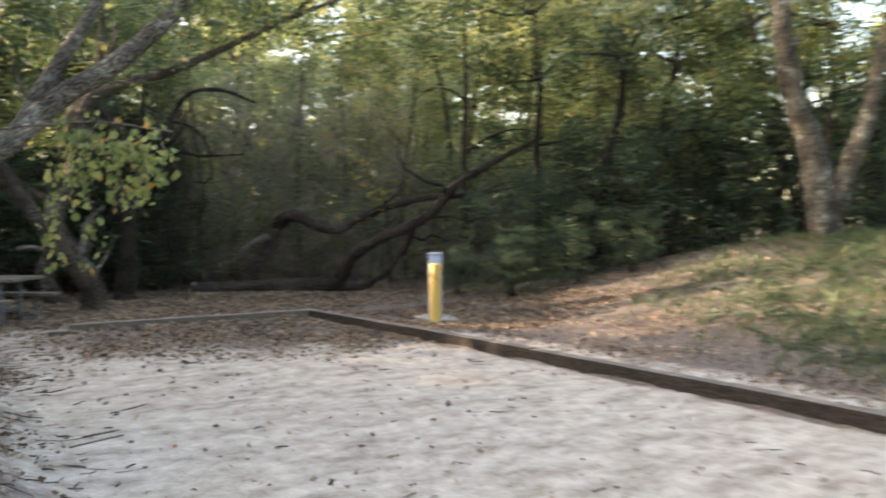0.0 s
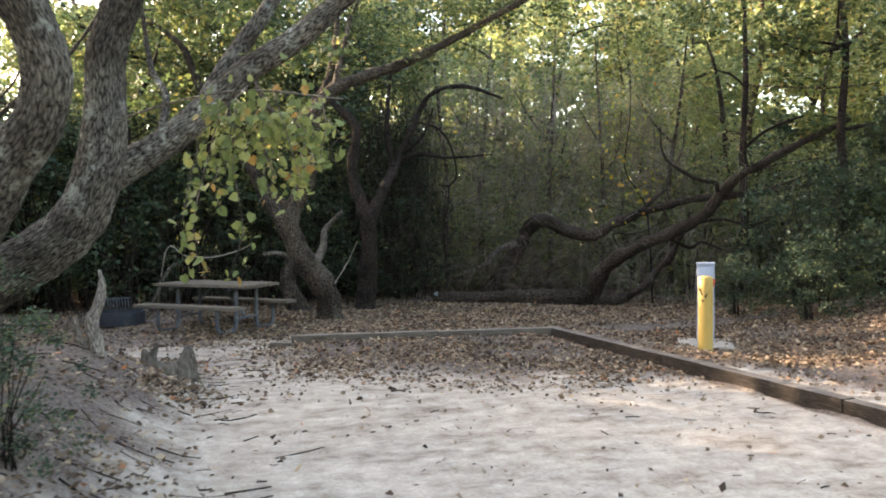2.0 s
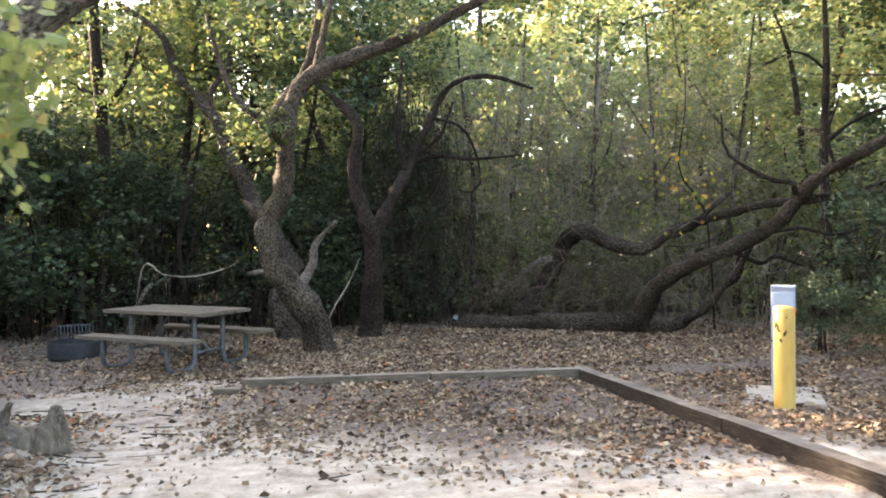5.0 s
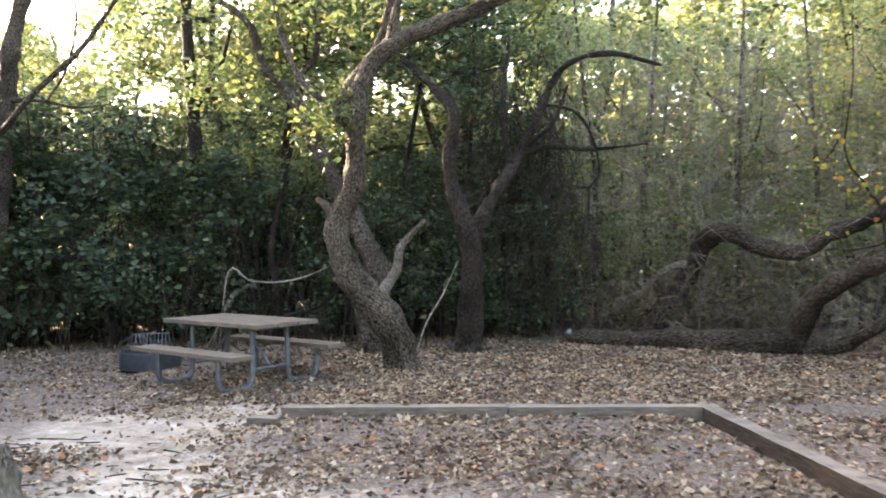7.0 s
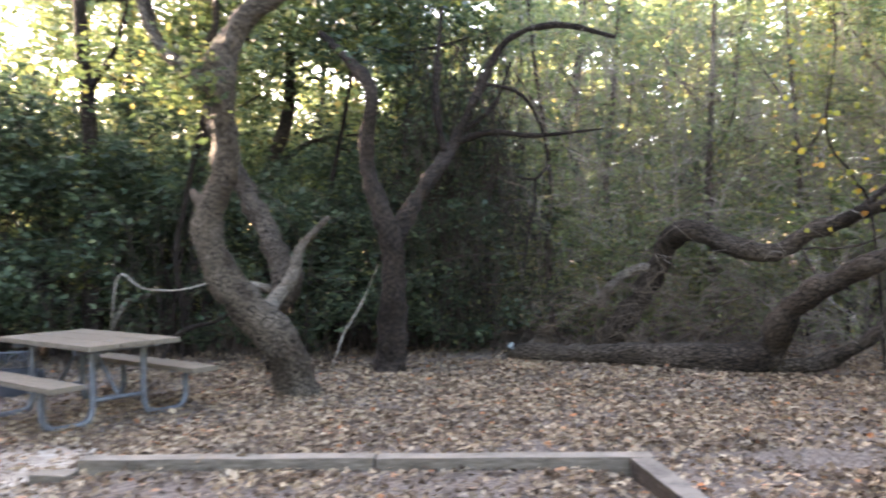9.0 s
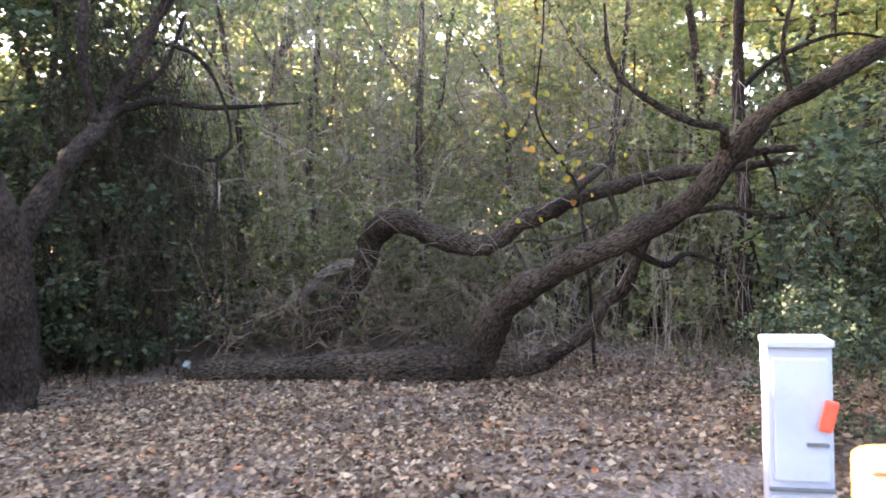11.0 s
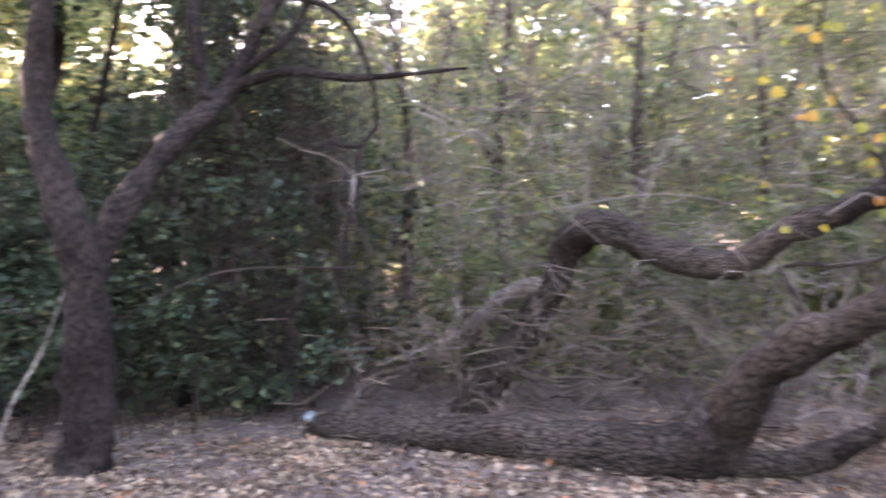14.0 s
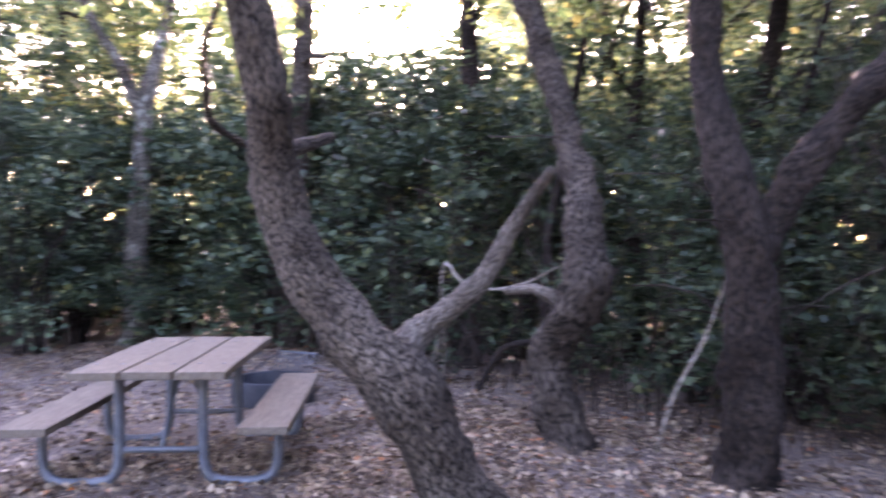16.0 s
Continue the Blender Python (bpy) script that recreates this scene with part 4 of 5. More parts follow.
# ---- stump and snag on the berm ----
def build_stump(at):
    t = thing("tree_stump", "low rotten grey stump with two splintered prongs", "stump", at=at, turn=15)
    bm = bmesh.new()
    n = 22
    rows = []
    for z in (-0.12, 0.0, 0.08, 0.16, 0.24, 0.3):
        ring = []
        for k in range(n):
            a = 2 * math.pi * k / n
            r = 0.2 * (1.25 - 0.9 * z) * (1 + 0.22 * noise.noise(Vector((math.cos(a) * 2, math.sin(a) * 2, z * 5))))
            top = z * (0.35 + 0.75 * abs(math.cos(a * 1.0 + 0.2)) ** 2) + 0.03 * noise.noise(Vector((a * 2, z * 9, 3)))
            ring.append(bm.verts.new((1.15 * r * math.cos(a), 0.8 * r * math.sin(a), top if z > 0 else z)))
        rows.append(ring)
    for a, b in zip(rows, rows[1:]):
        for k in range(n):
            bm.faces.new((a[k], a[(k + 1) % n], b[(k + 1) % n], b[k]))
    c = bm.verts.new((0, 0, 0.05))
    for k in range(n):
        bm.faces.new((rows[-1][k], rows[-1][(k + 1) % n], c))
    child("body", bm_mesh("body", bm, M_stump, True), t)
    child("prong", tubes_mesh("prong", [([(-0.16, 0, 0.05), (-0.15, 0.0, 0.25), (-0.1, -0.02, 0.4)], [0.07, 0.05, 0.02])], M_weather_lit, 9, 0.05, 0.3, 3), t, "pale splintered wood")
    child("prong", tubes_mesh("prong", [([(0.17, 0, 0.05), (0.19, 0.0, 0.2), (0.2, -0.02, 0.33)], [0.08, 0.07, 0.04])], M_weather_lit, 9, 0.05, 0.3, 4), t)
    return t


build_stump((-2.38, 4.17, hz(-2.38, 4.17))).scale = (0.92, 0.92, 0.72)
SN = hz(-2.86, 3.35)
sn = thing("dead_snag", "bleached broken branch standing upright in the berm", "snag", at=(-2.86, 3.35, SN))
child("stem", tubes_mesh("stem", [([(0.02, 0, -0.15), (0.0, 0.0, 0.1), (-0.03, 0, 0.25), (0.03, 0, 0.42), (0.05, 0.0, 0.55), (0.03, 0, 0.68)], [0.075, 0.06, 0.05, 0.045, 0.04, 0.012])], M_dead, 12, 0.04, 0.25, 9), sn)
child("side_prong", tubes_mesh("prong", [([(-0.03, 0, -0.05), (-0.14, 0.02, 0.12), (-0.17, 0.02, 0.3)], [0.05, 0.04, 0.02])], M_dead, 9, 0.04, 0.25, 5), sn)


# ---- woods around ----
def shrub_proto(seed, mt, tall=2.4, wide=1.3, nclump=54, each=74, size=0.07):
    rg = np.random.RandomState(seed)
    stems, cs = [], []
    for k in range(9):
        a, lean = rg.uniform(0, 6.28), rg.uniform(0.2, 1.0) * wide
        hh = rg.uniform(0.6, 1.0) * tall
        p = [(0.15 * math.cos(a), 0.15 * math.sin(a), -0.1)]
        for f in (0.3, 0.6, 1.0):
            p.append((lean * f ** 1.3 * math.cos(a) + rg.normal(0, 0.06), lean * f ** 1.3 * math.sin(a) + rg.normal(0, 0.06), hh * f))
        stems.append((p, [0.022, 0.016, 0.011, 0.005]))
    for k in range(nclump):
        a, r = rg.uniform(0, 6.28), wide * rg.uniform(0.1, 1.05)
        z = tall * rg.uniform(0.08, 1.05) * (1 - 0.25 * (r / wide) ** 2)
        cs.append((r * math.cos(a), r * math.sin(a), z))
    t = thing("shrub", "dense evergreen shrub with small dark leaves", "shrub", "understory shrubs", at=(0, 0, -60))
    child("branching", tubes_mesh("branching", stems, M_dark, 5, 0.3), t)
    child("foliage", leaves_mesh("foliage", clumps(rg, cs, 0.3, each), size, mt, seed, 0.5), t)
    return t


def tree_proto(seed, mt, bark, label, tall=8.0, wide=2.4, low=0.35, nclump=85, each=66, size=0.098, lean=0.6, slim=1.0):
    rg = np.random.RandomState(seed)
    r0 = slim * rg.uniform(0.08, 0.15)
    tx, ty = rg.normal(0, lean, 2)
    trunk = [(0, 0, -0.2)] + [(tx * f * f + rg.normal(0, 0.12), ty * f * f + rg.normal(0, 0.12), tall * f) for f in (0.12, 0.25, 0.4, 0.6, 0.8, 0.95)]
    limbs, cs = [], []
    for k in range(9):
        f = rg.uniform(low, 0.9)
        i = int(f * 6)
        b = np.array(trunk[min(i + 1, 6)])
        a = rg.uniform(0, 6.28)
        L = wide * rg.uniform(0.6, 1.1) * (1.15 - 0.5 * f)
        e = b + np.array((L * math.cos(a), L * math.sin(a), rg.uniform(0.0, 0.5) * L))
        m1 = b * 0.5 + e * 0.5 + rg.normal(0, 0.15, 3)
        limbs.append(([tuple(b), tuple(m1), tuple(e)], [r0 * 0.45, r0 * 0.3, 0.012]))
        for g in (0.35, 0.6, 0.85, 1.0):
            for q in range(2):
                cs.append(b + (e - b) * g + rg.normal(0, 0.35, 3))
    while len(cs) < nclump:
        cs.append(np.array((tx, ty, tall * 0.9)) * rg.uniform(0.5, 1.0) + rg.normal(0, 0.7, 3))
    t = thing("tree", label, "tree", "woodland trees", at=(0, 0, -60))
    child("trunk", tubes_mesh("trunk", [(trunk, [r0 * 1.4, r0 * 1.1, r0, r0 * 0.9, r0 * 0.7, r0 * 0.5, r0 * 0.2])], bark, 9, 0.25, 0.15, seed), t)
    for lb in limbs:
        child("limb", tubes_mesh("limb", [lb], bark, 6, 0.25, 0.1, seed), t)
    child("crown", leaves_mesh("crown", clumps(rg, cs, 0.5, each), size, mt, seed, 0.5), t)
    return t


rng = random.Random(11)


def plant(proto, x, y, scale=1.0, turn=None, sink=0.0):
    m = pose(x, y, hz(x, y) - sink, 0, 0, rng.uniform(0, 360) if turn is None else turn)
    c = copy_thing(proto, m)
    c.scale = (scale * rng.uniform(0.9, 1.1), scale * rng.uniform(0.9, 1.1), scale)
    return c


def clear_away(ob):
    for o in (*ob.children_recursive, ob):
        bpy.data.objects.remove(o)


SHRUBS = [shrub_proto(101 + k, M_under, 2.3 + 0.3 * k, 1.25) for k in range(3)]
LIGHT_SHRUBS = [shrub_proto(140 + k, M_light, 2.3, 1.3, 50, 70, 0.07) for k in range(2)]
for p in LIGHT_SHRUBS:
    tagged(p, "airy green shrub with thin bare stems", "shrub", "light shrubs")
TREES = [tree_proto(201, M_green, M_dark, "woodland tree with a green crown"), tree_proto(202, M_light, M_bark, "woodland tree with a green crown", 7.0),
         tree_proto(203, M_yellow, M_bark, "woodland tree with yellowing autumn leaves", 7.5, 2.6, 0.25, slim=0.5), tree_proto(204, M_under, M_dark, "dark evergreen woodland tree", 6.5, 2.2, 0.2, 80)]
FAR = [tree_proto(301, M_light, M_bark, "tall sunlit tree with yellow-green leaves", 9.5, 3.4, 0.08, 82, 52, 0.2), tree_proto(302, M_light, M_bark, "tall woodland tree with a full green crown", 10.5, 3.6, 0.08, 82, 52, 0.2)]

# dark understory behind the table and the twisted tree, and down the flanks
for x, y, s in ((-1.6, 13.3, 1.0), (-2.9, 13.0, 1.1), (-4.6, 13.2, 1.35), (-5.6, 13.1, 1.45), (-6.7, 12.7, 1.5), (-7.8, 12.1, 1.5), (-8.9, 12.8, 1.5), (-9.6, 9.8, 1.4), (-3.6, 14.2, 1.4), (-5.0, 14.9, 1.6), (-6.8, 14.6, 1.7), (-10.0, 12.0, 1.6), (-5.0, 12.5, 1.2), (-6.2, 13.8, 1.6), (-7.3, 13.4, 1.55), (-4.0, 13.4, 1.3), (-12.5, 9.2, 1.8), (-13.0, 11.5, 1.8), (-14.0, 8.0, 1.9), (-12.0, 12.6, 1.7), (-8.2, 14.2, 1.6),
                (-0.4, 13.4, 1.1), (0.1, 12.5, 0.85), (-1.0, 12.7, 1.0), (0.9, 13.6, 1.25), (0.7, 13.0, 1.0), (1.3, 12.6, 0.9), (-1.0, 14.6, 1.3), (0.6, 14.5, 1.3), (1.7, 13.8, 1.1), (-8.6, 7.4, 1.1), (-7.6, 5.2, 1.0), (-6.8, 3.2, 1.0), (-9.4, 4.2, 1.3), (-10.2, 8.6, 1.6), (-10.8, 6.9, 1.7), (-10.9, 10.2, 1.6), (-10.4, 3.0, 1.6), (-11.6, 5.0, 1.7), (-7.2, 0.6, 1.1), (-5.6, 1.0, 0.8),
                (6.8, 6.9, 0.9), (5.7, 5.6, 0.4), (6.2, 5.9, 0.5), (5.2, 6.5, 0.35), (6.9, 5.2, 0.5), (7.6, 4.6, 0.45), (-8.4, 9.0, 1.1), (-9.6, 11.2, 1.5), (7.8, 6.0, 1.0), (8.8, 7.4, 1.2), (9.6, 5.7, 1.2), (11.2, 5.4, 1.3), (12.6, 4.6, 1.3), (10.6, 8.2, 1.4), (13.2, 7.0, 1.5), (8.4, 9.2, 0.9), (12.5, 2.4, 1.2), (14.0, 1.0, 1.3),
                # the four near (-8.5, 13), like the far left ones, are added sun blockers
                (-2.72, 0.3, 0.27), (-3.15, 0.75, 0.34), (-8.7, 12.7, 1.65), (-9.3, 13.4, 1.65), (-7.9, 12.7, 1.5), (-8.3, 13.3, 1.6)):
    plant(SHRUBS[rng.randrange(3)], x, y, s)
for x, y, s in ((3.4, 15.6, 0.8), (2.3, 15.0, 0.95), (4.6, 15.6, 1.0), (5.6, 16.2, 1.15), (6.2, 14.6, 0.9), (7.0, 13.2, 1.0), (8.0, 12.4, 1.0), (9.2, 11.6, 1.1), (3.0, 16.5, 1.3), (5.0, 17.0, 1.3), (7.0, 16.4, 1.3), (9.5, 14.5, 1.4), (11.5, 12.0, 1.4), (1.2, 16.5, 1.3)):
    plant(LIGHT_SHRUBS[rng.randrange(2)], x, y, s)
# trees in the wood
for k, x, y, s in ((1, -12.4, 12.2, 1.1), (1, -5.2, 16.6, 1.1), (3, -2.0, 15.5, 1.0), (0, 0.3, 15.2, 1.0), (2, 9.2, 17.8, 1.0),
                   (1, 9.4, 12.8, 0.9), (1, 11.6, 8.9, 1.0), (3, 8.6, 6.4, 0.8), (1, 13.0, 5.6, 1.0), (0, -9.8, 6.4, 1.1), (3, -8.2, 3.4, 1.0), (1, -10.5, 1.0, 1.1), (2, 12.2, 13.5, 1.1), (0, -13.5, 11.0, 1.2),
                   (0, -2.9, 14.2, 0.95), (1, 0.2, 17.6, 1.1), (1, -4.4, 18.0, 1.1), (1, 13.5, 10.5, 1.0), (1, 10.8, 6.8, 1.0), (0, 7.6, 7.2, 0.85), (2, 11.8, 3.6, 0.9), (1, -4.8, 18.5, 1.2), (0, 15.0, 3.0, 1.1), (2, -12.0, 9.0, 1.1), (0, 15.6, 8.6, 1.3), (3, 17.0, 5.4, 1.4), (0, 13.6, 7.6, 1.15)):
    plant(TREES[k], x, y, s)
HIGH = [tree_proto(220, M_green, M_dark, "slim woodland tree with a high green crown", 7.5, 2.5, 0.68, 72, 66, 0.1, 0.3, 0.6),
        tree_proto(221, M_light, M_bark, "slim woodland tree with a high yellow-green crown", 7.5, 2.5, 0.68, 72, 66, 0.1, 0.3, 0.6)]
# several crowns are added to shade the bank, the pad and the understory
for k, x, y, s in ((0, -2.6, 12.6, 0.76), (0, -0.7, 13.7, 0.8), (0, 0.5, 12.8, 0.72), (1, 11.4, 9.8, 1.0), (1, -6.8, 17.5, 0.95), (0, -10.2, 11.6, 0.7), (1, 2.6, 17.4, 0.95)):
    plant(HIGH[k], x, y, s)
# farther rows
SUN_SIDE = math.atan2(SUN_WAY.y, SUN_WAY.x)
for k in range(44):
    a = math.radians(-80 + 160 * k / 43 + rng.uniform(-1.5, 1.5)) + math.pi / 2
    d = rng.uniform(14.5, 17.5)
    low = abs(a - SUN_SIDE) < 0.13
    if 1.5 < d * 1.05 * math.cos(a) < 9 and math.sin(a) > 0.6 and k % 3:
        continue
    if k % 2 and not low:
        plant(TREES[(k // 2) % 3], (d + 2.5) * 1.05 * math.cos(a), 4 + (d + 2.5) * math.sin(a), rng.uniform(0.75, 0.95) if -0.2 < SUN_SIDE - a < 0.6 else rng.uniform(0.9, 1.2))
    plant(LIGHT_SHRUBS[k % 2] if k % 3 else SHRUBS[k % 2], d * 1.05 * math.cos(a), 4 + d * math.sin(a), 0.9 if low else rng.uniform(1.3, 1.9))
for k in range(40):
    a = math.radians(-85 + 170 * k / 39 + rng.uniform(-2, 2)) + math.pi / 2
    d = rng.uniform(21, 30)
    if abs(math.atan2(4 + d * math.sin(a) - 6.6, d * math.cos(a) - 2.8) - SUN_SIDE) < 0.14:
        continue
    plant(FAR[rng.randrange(2)], d * math.cos(a), 4 + d * math.sin(a), rng.uniform(0.65, 0.85) if -0.2 < SUN_SIDE - a < 0.6 else rng.uniform(0.8, 1.1))
for x, y, s in ((-7.5, 22.0, 0.9), (-10.2, 21.0, 0.8), (-5.2, 21.0, 0.95), (-2.4, 22.0, 1.0), (1.2, 21.5, 1.0), (4.0, 20.6, 1.0), (6.6, 21.4, 1.05), (12.6, 17.0, 1.0)):
    plant(FAR[rng.randrange(2)], x, y, s)
for k in range(6):
    a = math.radians(190 + 160 * k / 5)
    d = rng.uniform(19, 26)
    plant(FAR[rng.randrange(2)], d * math.cos(a), -2 + d * math.sin(a), rng.uniform(0.7, 1.0))
for p in (*SHRUBS, *LIGHT_SHRUBS, *TREES, *HIGH, *FAR):
    clear_away(p)


# ---- distant wood that closes the place all round ----
def build_far_woods(n, seed):
    rg = np.random.RandomState(seed)
    groups = 4000
    a = np.concatenate([rg.uniform(0, 2 * math.pi, groups - 900), rg.uniform(0.6, 1.7, 900)])
    d = rg.uniform(31, 47, groups)
    tops = 10.8 + 1.6 * np.sin(a * 7 + 1) + 1.2 * np.sin(a * 17 + 2) + 0.8 * np.sin(a * 41) + 3.0 * np.exp(-((a - SUN_SIDE) / 0.35) ** 2) + 5.0 * np.exp(-((a - 1.08) / 0.33) ** 2) - 3.5 * np.exp(-((a - 1.88) / 0.2) ** 2)
    c = np.stack([d * np.cos(a), 4 + d * np.sin(a), tops * rg.uniform(0, 1, groups) ** 0.85], -1)
    way = c - np.array((2.83, 6.45, 1.4))
    way /= np.linalg.norm(way, axis=1)[:, None]
    c = c[np.degrees(np.arccos(way @ np.array(SUN_WAY))) > 7.0]
    side = np.array((SUN_WAY.y, -SUN_WAY.x)) / math.hypot(SUN_WAY.x, SUN_WAY.y)
    out = np.array((SUN_WAY.x, SUN_WAY.y)) / math.hypot(SUN_WAY.x, SUN_WAY.y)
    # added trunkless clumps over and beside the sun gap, to shade bank and pad
    high = np.array([(*(np.array((2.83, 6.45)) + out * rg.uniform(46, 56) + side * rg.uniform(-9, 9)), rg.uniform(17.6, 23)) for k in range(260)])
    beside = np.array([(*(np.array((2.83, 6.45)) + out * rg.uniform(46, 56) + side * rg.uniform(5.2, 11) * (1 if k % 2 else -1)), rg.uniform(9, 23)) for k in range(340)])
    p = clumps(rg, np.vstack([c, high, beside]), 1.5, n // groups, 0.75)
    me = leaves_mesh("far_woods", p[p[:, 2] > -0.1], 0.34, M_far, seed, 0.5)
    return tagged(new("far_woods", me), "pale green foliage of the wood in the distance", "woods", kind="stuff")


build_far_woods(200000, 401)


# ---- hanging vines and tangle ----
def strands(name, label, count, place, seed, material, r=(0.004, 0.009), category="vines"):
    rg = np.random.RandomState(seed)
    vs, fs, base = [], [], 0
    for k in range(count):
        pts = place(rg)
        rr = rg.uniform(*r)
        v, f, c, _ = tube_arrays(pts, [rr, rr * 0.7], 3, 0.16, 0, 0, base)
        vs.append(v)
        fs += f.tolist() + c.tolist()
        base += len(v)
    return tagged(new(name, mesh_of(name, np.vstack(vs), fs, material)), label, category, kind="stuff")


def hanging(rg):
    x, y = rg.uniform(2.0, 8.0), rg.uniform(12.4, 14.5)
    top = rg.uniform(2.5, 6.0)
    n = 9
    sway = rg.normal(0, 0.15, (n, 2)).cumsum(0)
    return [(x + sway[i, 0], y + sway[i, 1], top - (top - max(0.1, top - rg.uniform(1.2, 4.5))) * i / (n - 1)) for i in range(n)]


def tangle(rg):
    p = np.array((rg.uniform(2.2, 5.4), rg.uniform(10.9, 12.9), rg.uniform(0.05, 1.3)))
    p[2] *= 1 - 0.25 * abs(p[0] - 3.9)
    way = rg.normal(size=3) * (1, 0.7, 0.6)
    out = []
    for k in range(6):
        out.append((p[0], p[1], max(0.02, p[2])))
        way = 0.35 * way + 0.9 * rg.normal(size=3) * (1, 0.8, 0.8) - (0, 0, 0.15)
        p = p + way / np.linalg.norm(way) * rg.uniform(0.12, 0.3)
    return out


def thicket(rg):
    x, y = rg.uniform(5.0, 10.0), rg.uniform(9.9, 13.5)
    h0 = rg.uniform(0.4, 2.0) * (1.7 if x > 6.6 else 1.0)
    w = rg.normal(0, 0.6, 2)
    k = rg.normal(0, 0.12, 2)
    return [(x, y, -0.02), (x + k[0], y + k[1], h0 * 0.25), (x + 0.3 * w[0], y + 0.3 * w[1], h0 * 0.5), (x + w[0], y + w[1], h0), (x + 1.6 * w[0], y + 1.6 * w[1], h0 * 0.95)]


def snarl(rg):
    p = np.array((rg.uniform(2.5, 8.0), rg.uniform(11.8, 13.8), rg.uniform(0.9, 4.2)))
    way = rg.normal(size=3) * (1, 0.5, 1)
    out = []
    for k in range(9):
        out.append((p[0], p[1], max(0.05, p[2])))
        way = 0.75 * way + 0.7 * rg.normal(size=3) * (1, 0.5, 1)
        p = p + way / np.linalg.norm(way) * rg.uniform(0.12, 0.3)
    return out


def brush(rg):
    x, y = rg.uniform(2.3, 5.2), rg.uniform(11.2, 12.8)
    z = rg.uniform(0.05, 1.1) * (1 - 0.3 * abs(x - 3.8))
    a, L = rg.uniform(0, 6.28), rg.uniform(0.15, 0.5)
    d = np.array((math.cos(a), 0.5 * math.sin(a), rg.normal(0.1, 0.6))) * L
    b = rg.normal(0, 0.2, 3)
    q = [np.array((x, y, z)) + d * f + b * math.sin(3.1 * (f + 1) / 2) for f in (-1, -0.4, 0.3, 1)]
    return [(v[0], v[1], max(0.04, v[2])) for v in q]


def curtain(rg):
    x, y = rg.uniform(0.6, 2.1), rg.uniform(12.0, 13.2)
    top, low = rg.uniform(2.2, 4.6), rg.uniform(0.0, 1.2)
    sway = rg.normal(0, 0.11, (11, 2)).cumsum(0)
    return [(x + sway[i, 0], y + sway[i, 1], top + (low - top) * i / 10 + rg.normal(0, 0.06)) for i in range(11)]


def dark_twigs(rg):
    x, y = rg.uniform(-7.5, 2.0), rg.uniform(11.4, 13.2)
    h0 = rg.uniform(0.4, 2.2)
    w = rg.normal(0, 0.35, 2)
    return [(x, y, -0.02), (x + 0.3 * w[0], y + 0.3 * w[1], h0 * 0.5), (x + w[0], y + w[1], h0), (x + 1.8 * w[0], y + 1.8 * w[1], h0 * 1.05)]


strands("hanging_vines", "bare grey vines hanging from the canopy", 310, hanging, 41, M_vine, (0.002, 0.006))
strands("vine_tangle", "tangle of bare brown vines over the fallen tree", 310, tangle, 42, M_twig, (0.002, 0.007))
strands("vine_snarl", "snarled thin grey vines strung between the trees", 300, snarl, 49, M_vine, (0.003, 0.008))
strands("woody_vines", "dark looping woody vines between the trees", 240, snarl, 53, M_twig, (0.003, 0.009))
strands("brush_pile", "heap of coarse broken brown branches behind the log", 45, brush, 50, M_log, (0.006, 0.014), "brush")
strands("bare_thicket", "thin bare brown twigs of woodland thicket", 340, thicket, 43, M_vine, (0.002, 0.006))
strands("understory_twigs", "thin dark twigs at the edge of the wood", 260, dark_twigs, 44, M_dark, (0.004, 0.01))


def vine_leaves(name, label, n, lo, hi, seed, size, material):
    rg = np.random.RandomState(seed)
    c = rg.uniform(lo, hi, (n // 48, 3))
    me = leaves_mesh(name, clumps(rg, c, 0.34, 48, 1.3), size, material, seed, 0.4, 0.35, 0.4)
    return tagged(new(name, me), label, "leaves", kind="stuff")


vine_leaves("curtain_leaves", "dark ivy leaves draping the spreading tree", 9000, (0.6, 12.1, 0.2), (1.9, 13.2, 3.6), 47, 0.055, M_under)
strands("hanging_curtain", "dark hanging vines draping the spreading tree", 320, curtain, 48, M_dark, (0.003, 0.007))
vine_leaves("vine_leaves", "small pale green leaves on the hanging vines", 27000, (1.4, 12.9, 0.3), (9.6, 16.2, 5.4), 45, 0.085, M_light)
vine_leaves("thicket_leaves", "sparse small green leaves on the thicket", 15000, (3.0, 12.7, 0.1), (10.5, 14.4, 2.0), 46, 0.06, M_light)

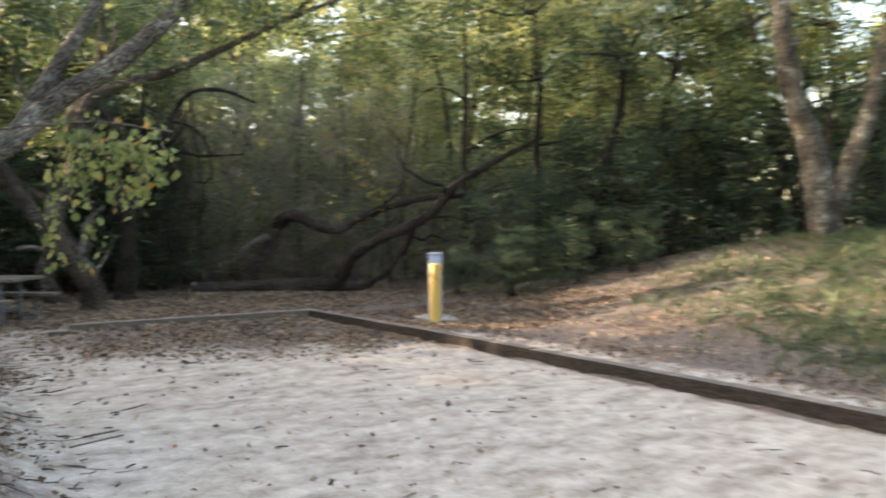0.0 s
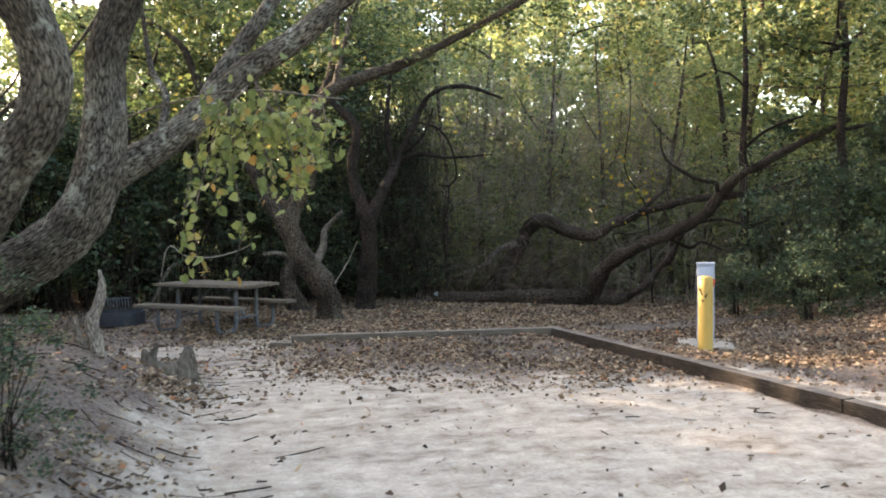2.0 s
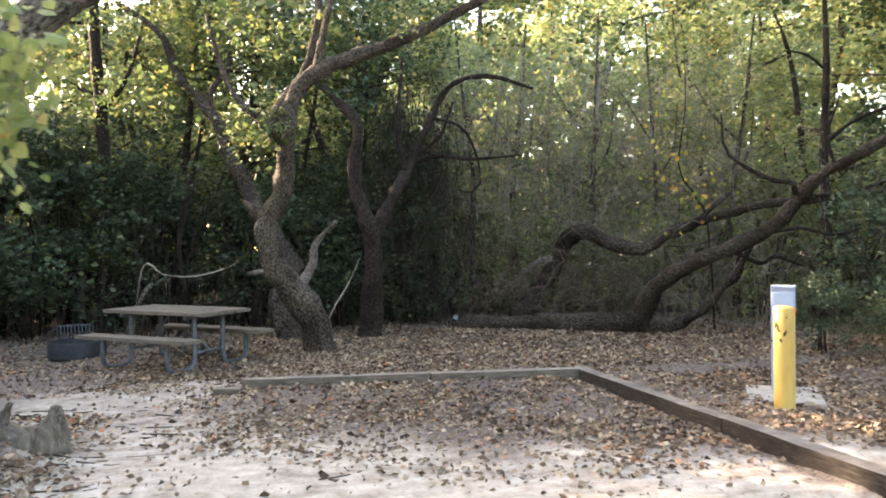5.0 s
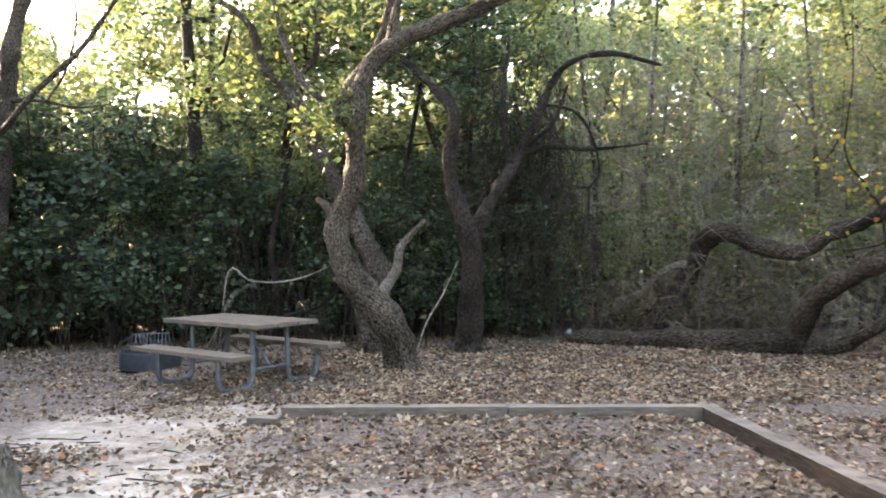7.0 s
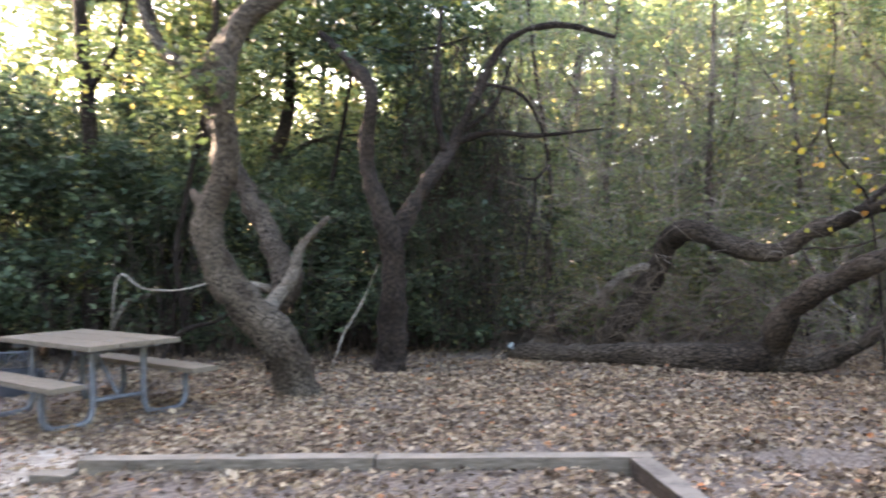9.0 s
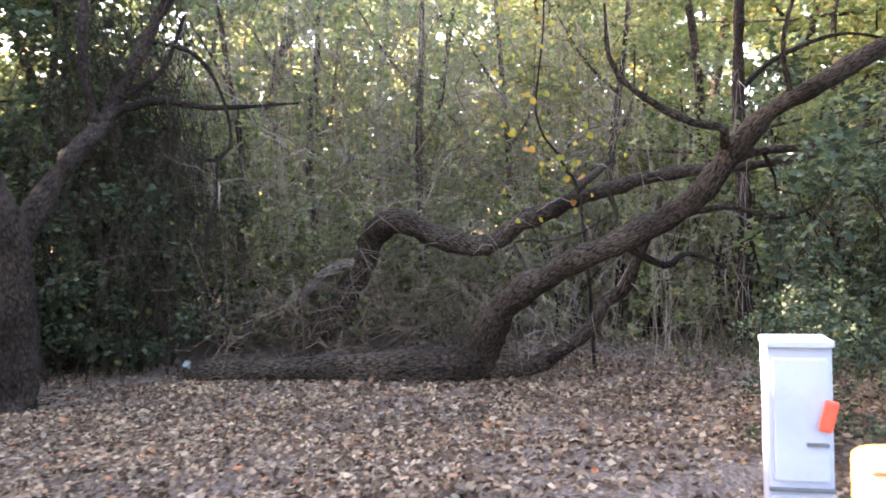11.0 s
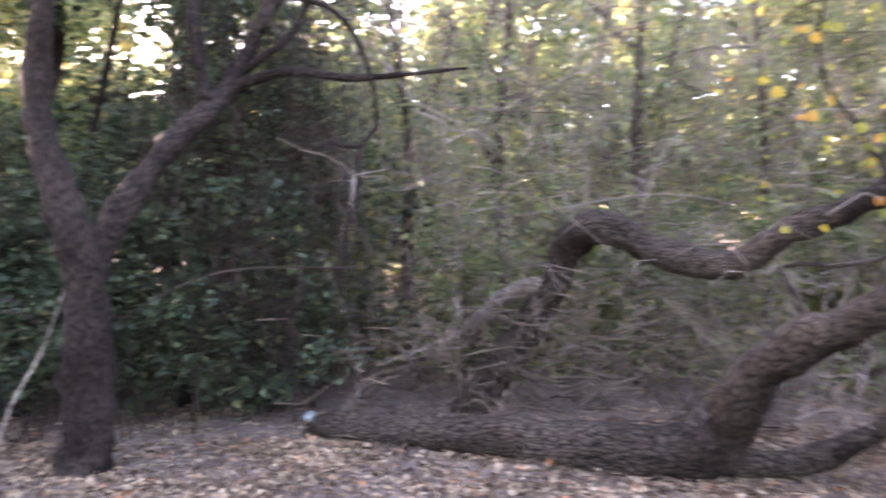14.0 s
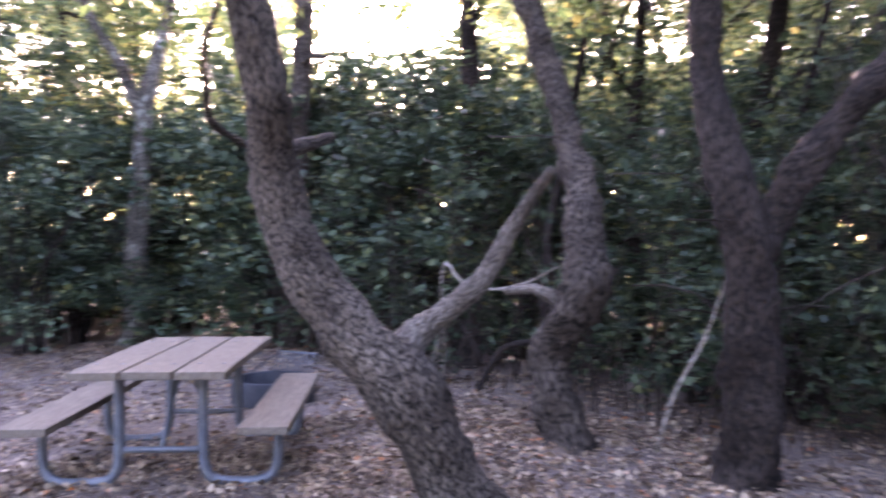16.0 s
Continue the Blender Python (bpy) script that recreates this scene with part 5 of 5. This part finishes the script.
# ---- leaf litter, grass, sticks ----
def litter_density(x, y):
    d = step01(6.4, 6.6, y) * step01(13.5, 12.0, y)
    pad = step01(2.4, 5.4, y + 0.45 * x) * step01(6.45, 6.3, y) * step01(-2.2, -0.8, x)
    rightb = step01(0.15, 0.5, x - kerb_x(y)) * step01(6.6, 6.2, y) * (1 - 0.2 * step01(5.5, 8.5, x))
    berm = step01(-1.7, -2.6, x) * step01(5.8, 5.0, y)
    edge = 0.9 * np.maximum(step01(-0.5, -0.1, x - kerb_x(y)) * step01(2.2, 4.2, y), step01(5.7, 6.2, y) * step01(-1.4, -0.9, x)) * (x < kerb_x(y)) * (y < 6.35)
    thin = 0.035
    d = np.maximum.reduce([d, 0.6 * pad, edge, (0.75 - 0.45 * step01(4.6, 5.4, y) * step01(1.3, 0.5, x - kerb_x(y))) * rightb, 0.95 * berm, np.full_like(d, thin)])
    bare = 1 - 0.7 * sand_share(x, y) * step01(-1.0, -1.5, x) * step01(4.3, 5.2, y)
    off = (x - kerb_x(y) > -0.02) & (x - kerb_x(y) < 0.17) & (y < 6.4)
    return d * bare * np.where(off, 0.08, 1)


def build_litter(name, n, lo, hi, seed, size):
    rg = np.random.RandomState(seed)
    x, y = rg.uniform(lo[0], hi[0], n), rg.uniform(lo[1], hi[1], n)
    keep = rg.uniform(0, 1, n) < litter_density(x, y) * (0.4 + 0.95 * step01(-0.55, 0.5, np.sin(x * 2.1 + np.sin(y * 1.7)) * np.sin(y * 2.6 + np.sin(x * 1.3)) + 0.35 * np.sin(5.3 * x + 1.7 * y) * np.sin(4.7 * y - x)))
    x, y = x[keep], y[keep]
    z = height(x, y) + rg.uniform(0.004, 0.03, len(x))
    me = leaves_mesh(name, np.stack([x, y, z], -1), size, M_litter, seed, 0.18, 0.35)
    return tagged(new(name, me), "dry brown fallen leaves covering the ground", "leaf litter", kind="stuff")


build_litter("leaf_litter", 185000, (-9, -5), (11, 13.5), 51, 0.042)
build_litter("leaf_litter", 110000, (-2.5, 3.0), (6.5, 11.5), 52, 0.044)


def build_grass(name, label, n, lo, hi, seed, tall, dens):
    rg = np.random.RandomState(seed)
    x, y = rg.uniform(lo[0], hi[0], n), rg.uniform(lo[1], hi[1], n)
    k = rg.uniform(0, 1, n) < dens(x, y)
    x, y = x[k], y[k]
    n = len(x)
    b = np.stack([x, y, height(x, y) - 0.005], -1)
    a = rg.uniform(0, 6.28, n)
    w = np.stack([np.cos(a), np.sin(a), 0 * a], -1) * 0.006
    L = tall * rg.uniform(0.4, 1.2, (n, 1))
    tip = b + np.concatenate([rg.normal(0, 0.45, (n, 2)) * L, L], 1)
    midp = (b * 0.5 + tip * 0.5) + np.array((0, 0, 1.0)) * L * 0.12
    v = np.stack([b - w, b + w, midp + w * 0.8, tip], 1).reshape(-1, 3)
    me = mesh_of(name, v, np.arange(4 * n).reshape(-1, 4), M_grass, smooth=False)
    return tagged(new(name, me), label, "grass", kind="stuff")


build_grass("grass", "rough green grass and weeds on the bank", 90000, (3.8, -5), (12, 7.5), 61, 0.17, lambda x, y: 0.32 * step01(4.0, 7.0, x + 0.5 * (1.5 - y)) * step01(5.0, 1.5, y) * (0.3 + 0.7 * (np.sin(x * 1.9 + np.sin(y)) * np.sin(y * 2.3 + x) > -0.1)))
build_grass("grass", "sparse weeds at the edge of the wood", 26000, (6.0, 8.0), (12, 13), 62, 0.13, lambda x, y: 0.2 * step01(6.0, 8.0, x))


def ground_cover(n, seed):
    rg = np.random.RandomState(seed)
    x, y = rg.uniform(4.4, 12, n), rg.uniform(-4.5, 4.5, n)
    patch = np.sin(x * 1.7 + np.sin(y * 1.3)) * np.sin(y * 2.1 + x * 0.6) * 0.5 + 0.5
    k = rg.uniform(0, 1, n) < (0.15 + 0.85 * patch) * step01(4.4, 6.6, x + 0.5 * (1.0 - y)) * step01(4.2, 1.2, y)
    x, y = x[k], y[k]
    c = np.stack([x, y, height(x, y) + 0.05], -1)
    p = clumps(rg, c, 0.1, 14, 0.7)
    p[:, 2] = np.maximum(p[:, 2], height(p[:, 0], p[:, 1]) + 0.01)
    me = leaves_mesh("ground_cover", p, 0.055, M_cover, seed, 0.5)
    return tagged(new("ground_cover", me), "low leafy green weeds covering the bank", "weeds", kind="stuff")


ground_cover(3000, 65)


def ground_sticks(rg):
    while True:
        x, y = rg.uniform(-4.5, 2.4), rg.uniform(-3.5, 6.0)
        if rg.uniform() < 0.12 + 0.9 * float(step01(-1.2, -2.2, x)):
            break
    a, L = rg.normal(0.2, 0.7), rg.uniform(0.03, 0.12) if rg.uniform() < 0.8 else rg.uniform(0.12, 0.4)
    p = []
    for t in (-0.5, 0.0, 0.5):
        px, py = x + L * t * math.cos(a) + rg.normal(0, 0.012), y + L * t * math.sin(a) + rg.normal(0, 0.012)
        p.append((px, py, hz(px, py) + 0.008))
    return p


strands("fallen_sticks", "short dark sticks scattered on the sand", 800, ground_sticks, 71, M_dark, (0.002, 0.007), "sticks")


# ---- leafy vine hanging from the oak ----
def build_leafy_vine():
    t = thing("leafy_vine", "vine with broad yellow-green leaves hanging from the oak limb", "vine", at=(-1.6, 0.9, 1.15))
    rg = np.random.RandomState(81)
    b = np.array((-1.6, 0.9, 1.15))
    pl, st = [], []
    for k in range(15):
        f = k / 14
        top = np.array((-1.78 + 0.55 * f + rg.normal(0, 0.03), 0.7 + 0.3 * rg.uniform(), 2.12 + 0.14 * rg.uniform() - 0.06 * f))
        length = rg.uniform(0.22, 0.62) + (0.4 if k in (0, 1, 2) else 0.0)
        bend = rg.normal(0, 0.07, 2)
        pts = [top, top + (bend[0], bend[1], -0.4 * length), top + (1.4 * bend[0] + rg.normal(-0.04, 0.06), bend[1], -0.75 * length), top + (bend[0] - 0.03, 1.3 * bend[1], -length)]
        st.append(([tuple(p - b) for p in pts], [0.004, 0.002]))
        line, _ = spline(pts, 0.02)
        for q in range(int(34 * length) + 6):
            u = line[rg.randint(0, len(line))]
            pl.append(u + rg.normal(0, 0.035, 3))
    for q in range(130):
        pl.append(np.array((rg.uniform(-1.8, -1.2), rg.uniform(0.68, 1.05), rg.normal(2.0, 0.14))))
    st.append(([(-0.9, 1.2, 1.05), (-0.4, 0.4, 1.08), (0.0, 0.1, 1.1), (0.5, 0.0, 1.05)], [0.008, 0.006]))
    child("branching", tubes_mesh("branching", st, M_vine, 4, 0.15), t)
    child("leaves", broad_leaves("leaves", np.array(pl) - b, 0.049, 82, M_yellow), t)
    return t


build_leafy_vine()

# a small pale lump at the root end of the log, standing in for a lens flare
bm = bmesh.new()
bmesh.ops.create_icosphere(bm, subdivisions=2, radius=0.034)
for v in bm.verts:
    v.co += noise.noise_vector(v.co * 26) * 0.05
sc = tagged(new("crumpled_bag", bm_mesh("flare_lump", bm, M_white)), "small pale lump standing in for a lens flare spot", "litter")
sc.matrix_basis = pose(1.9, 11.45, 0.2)
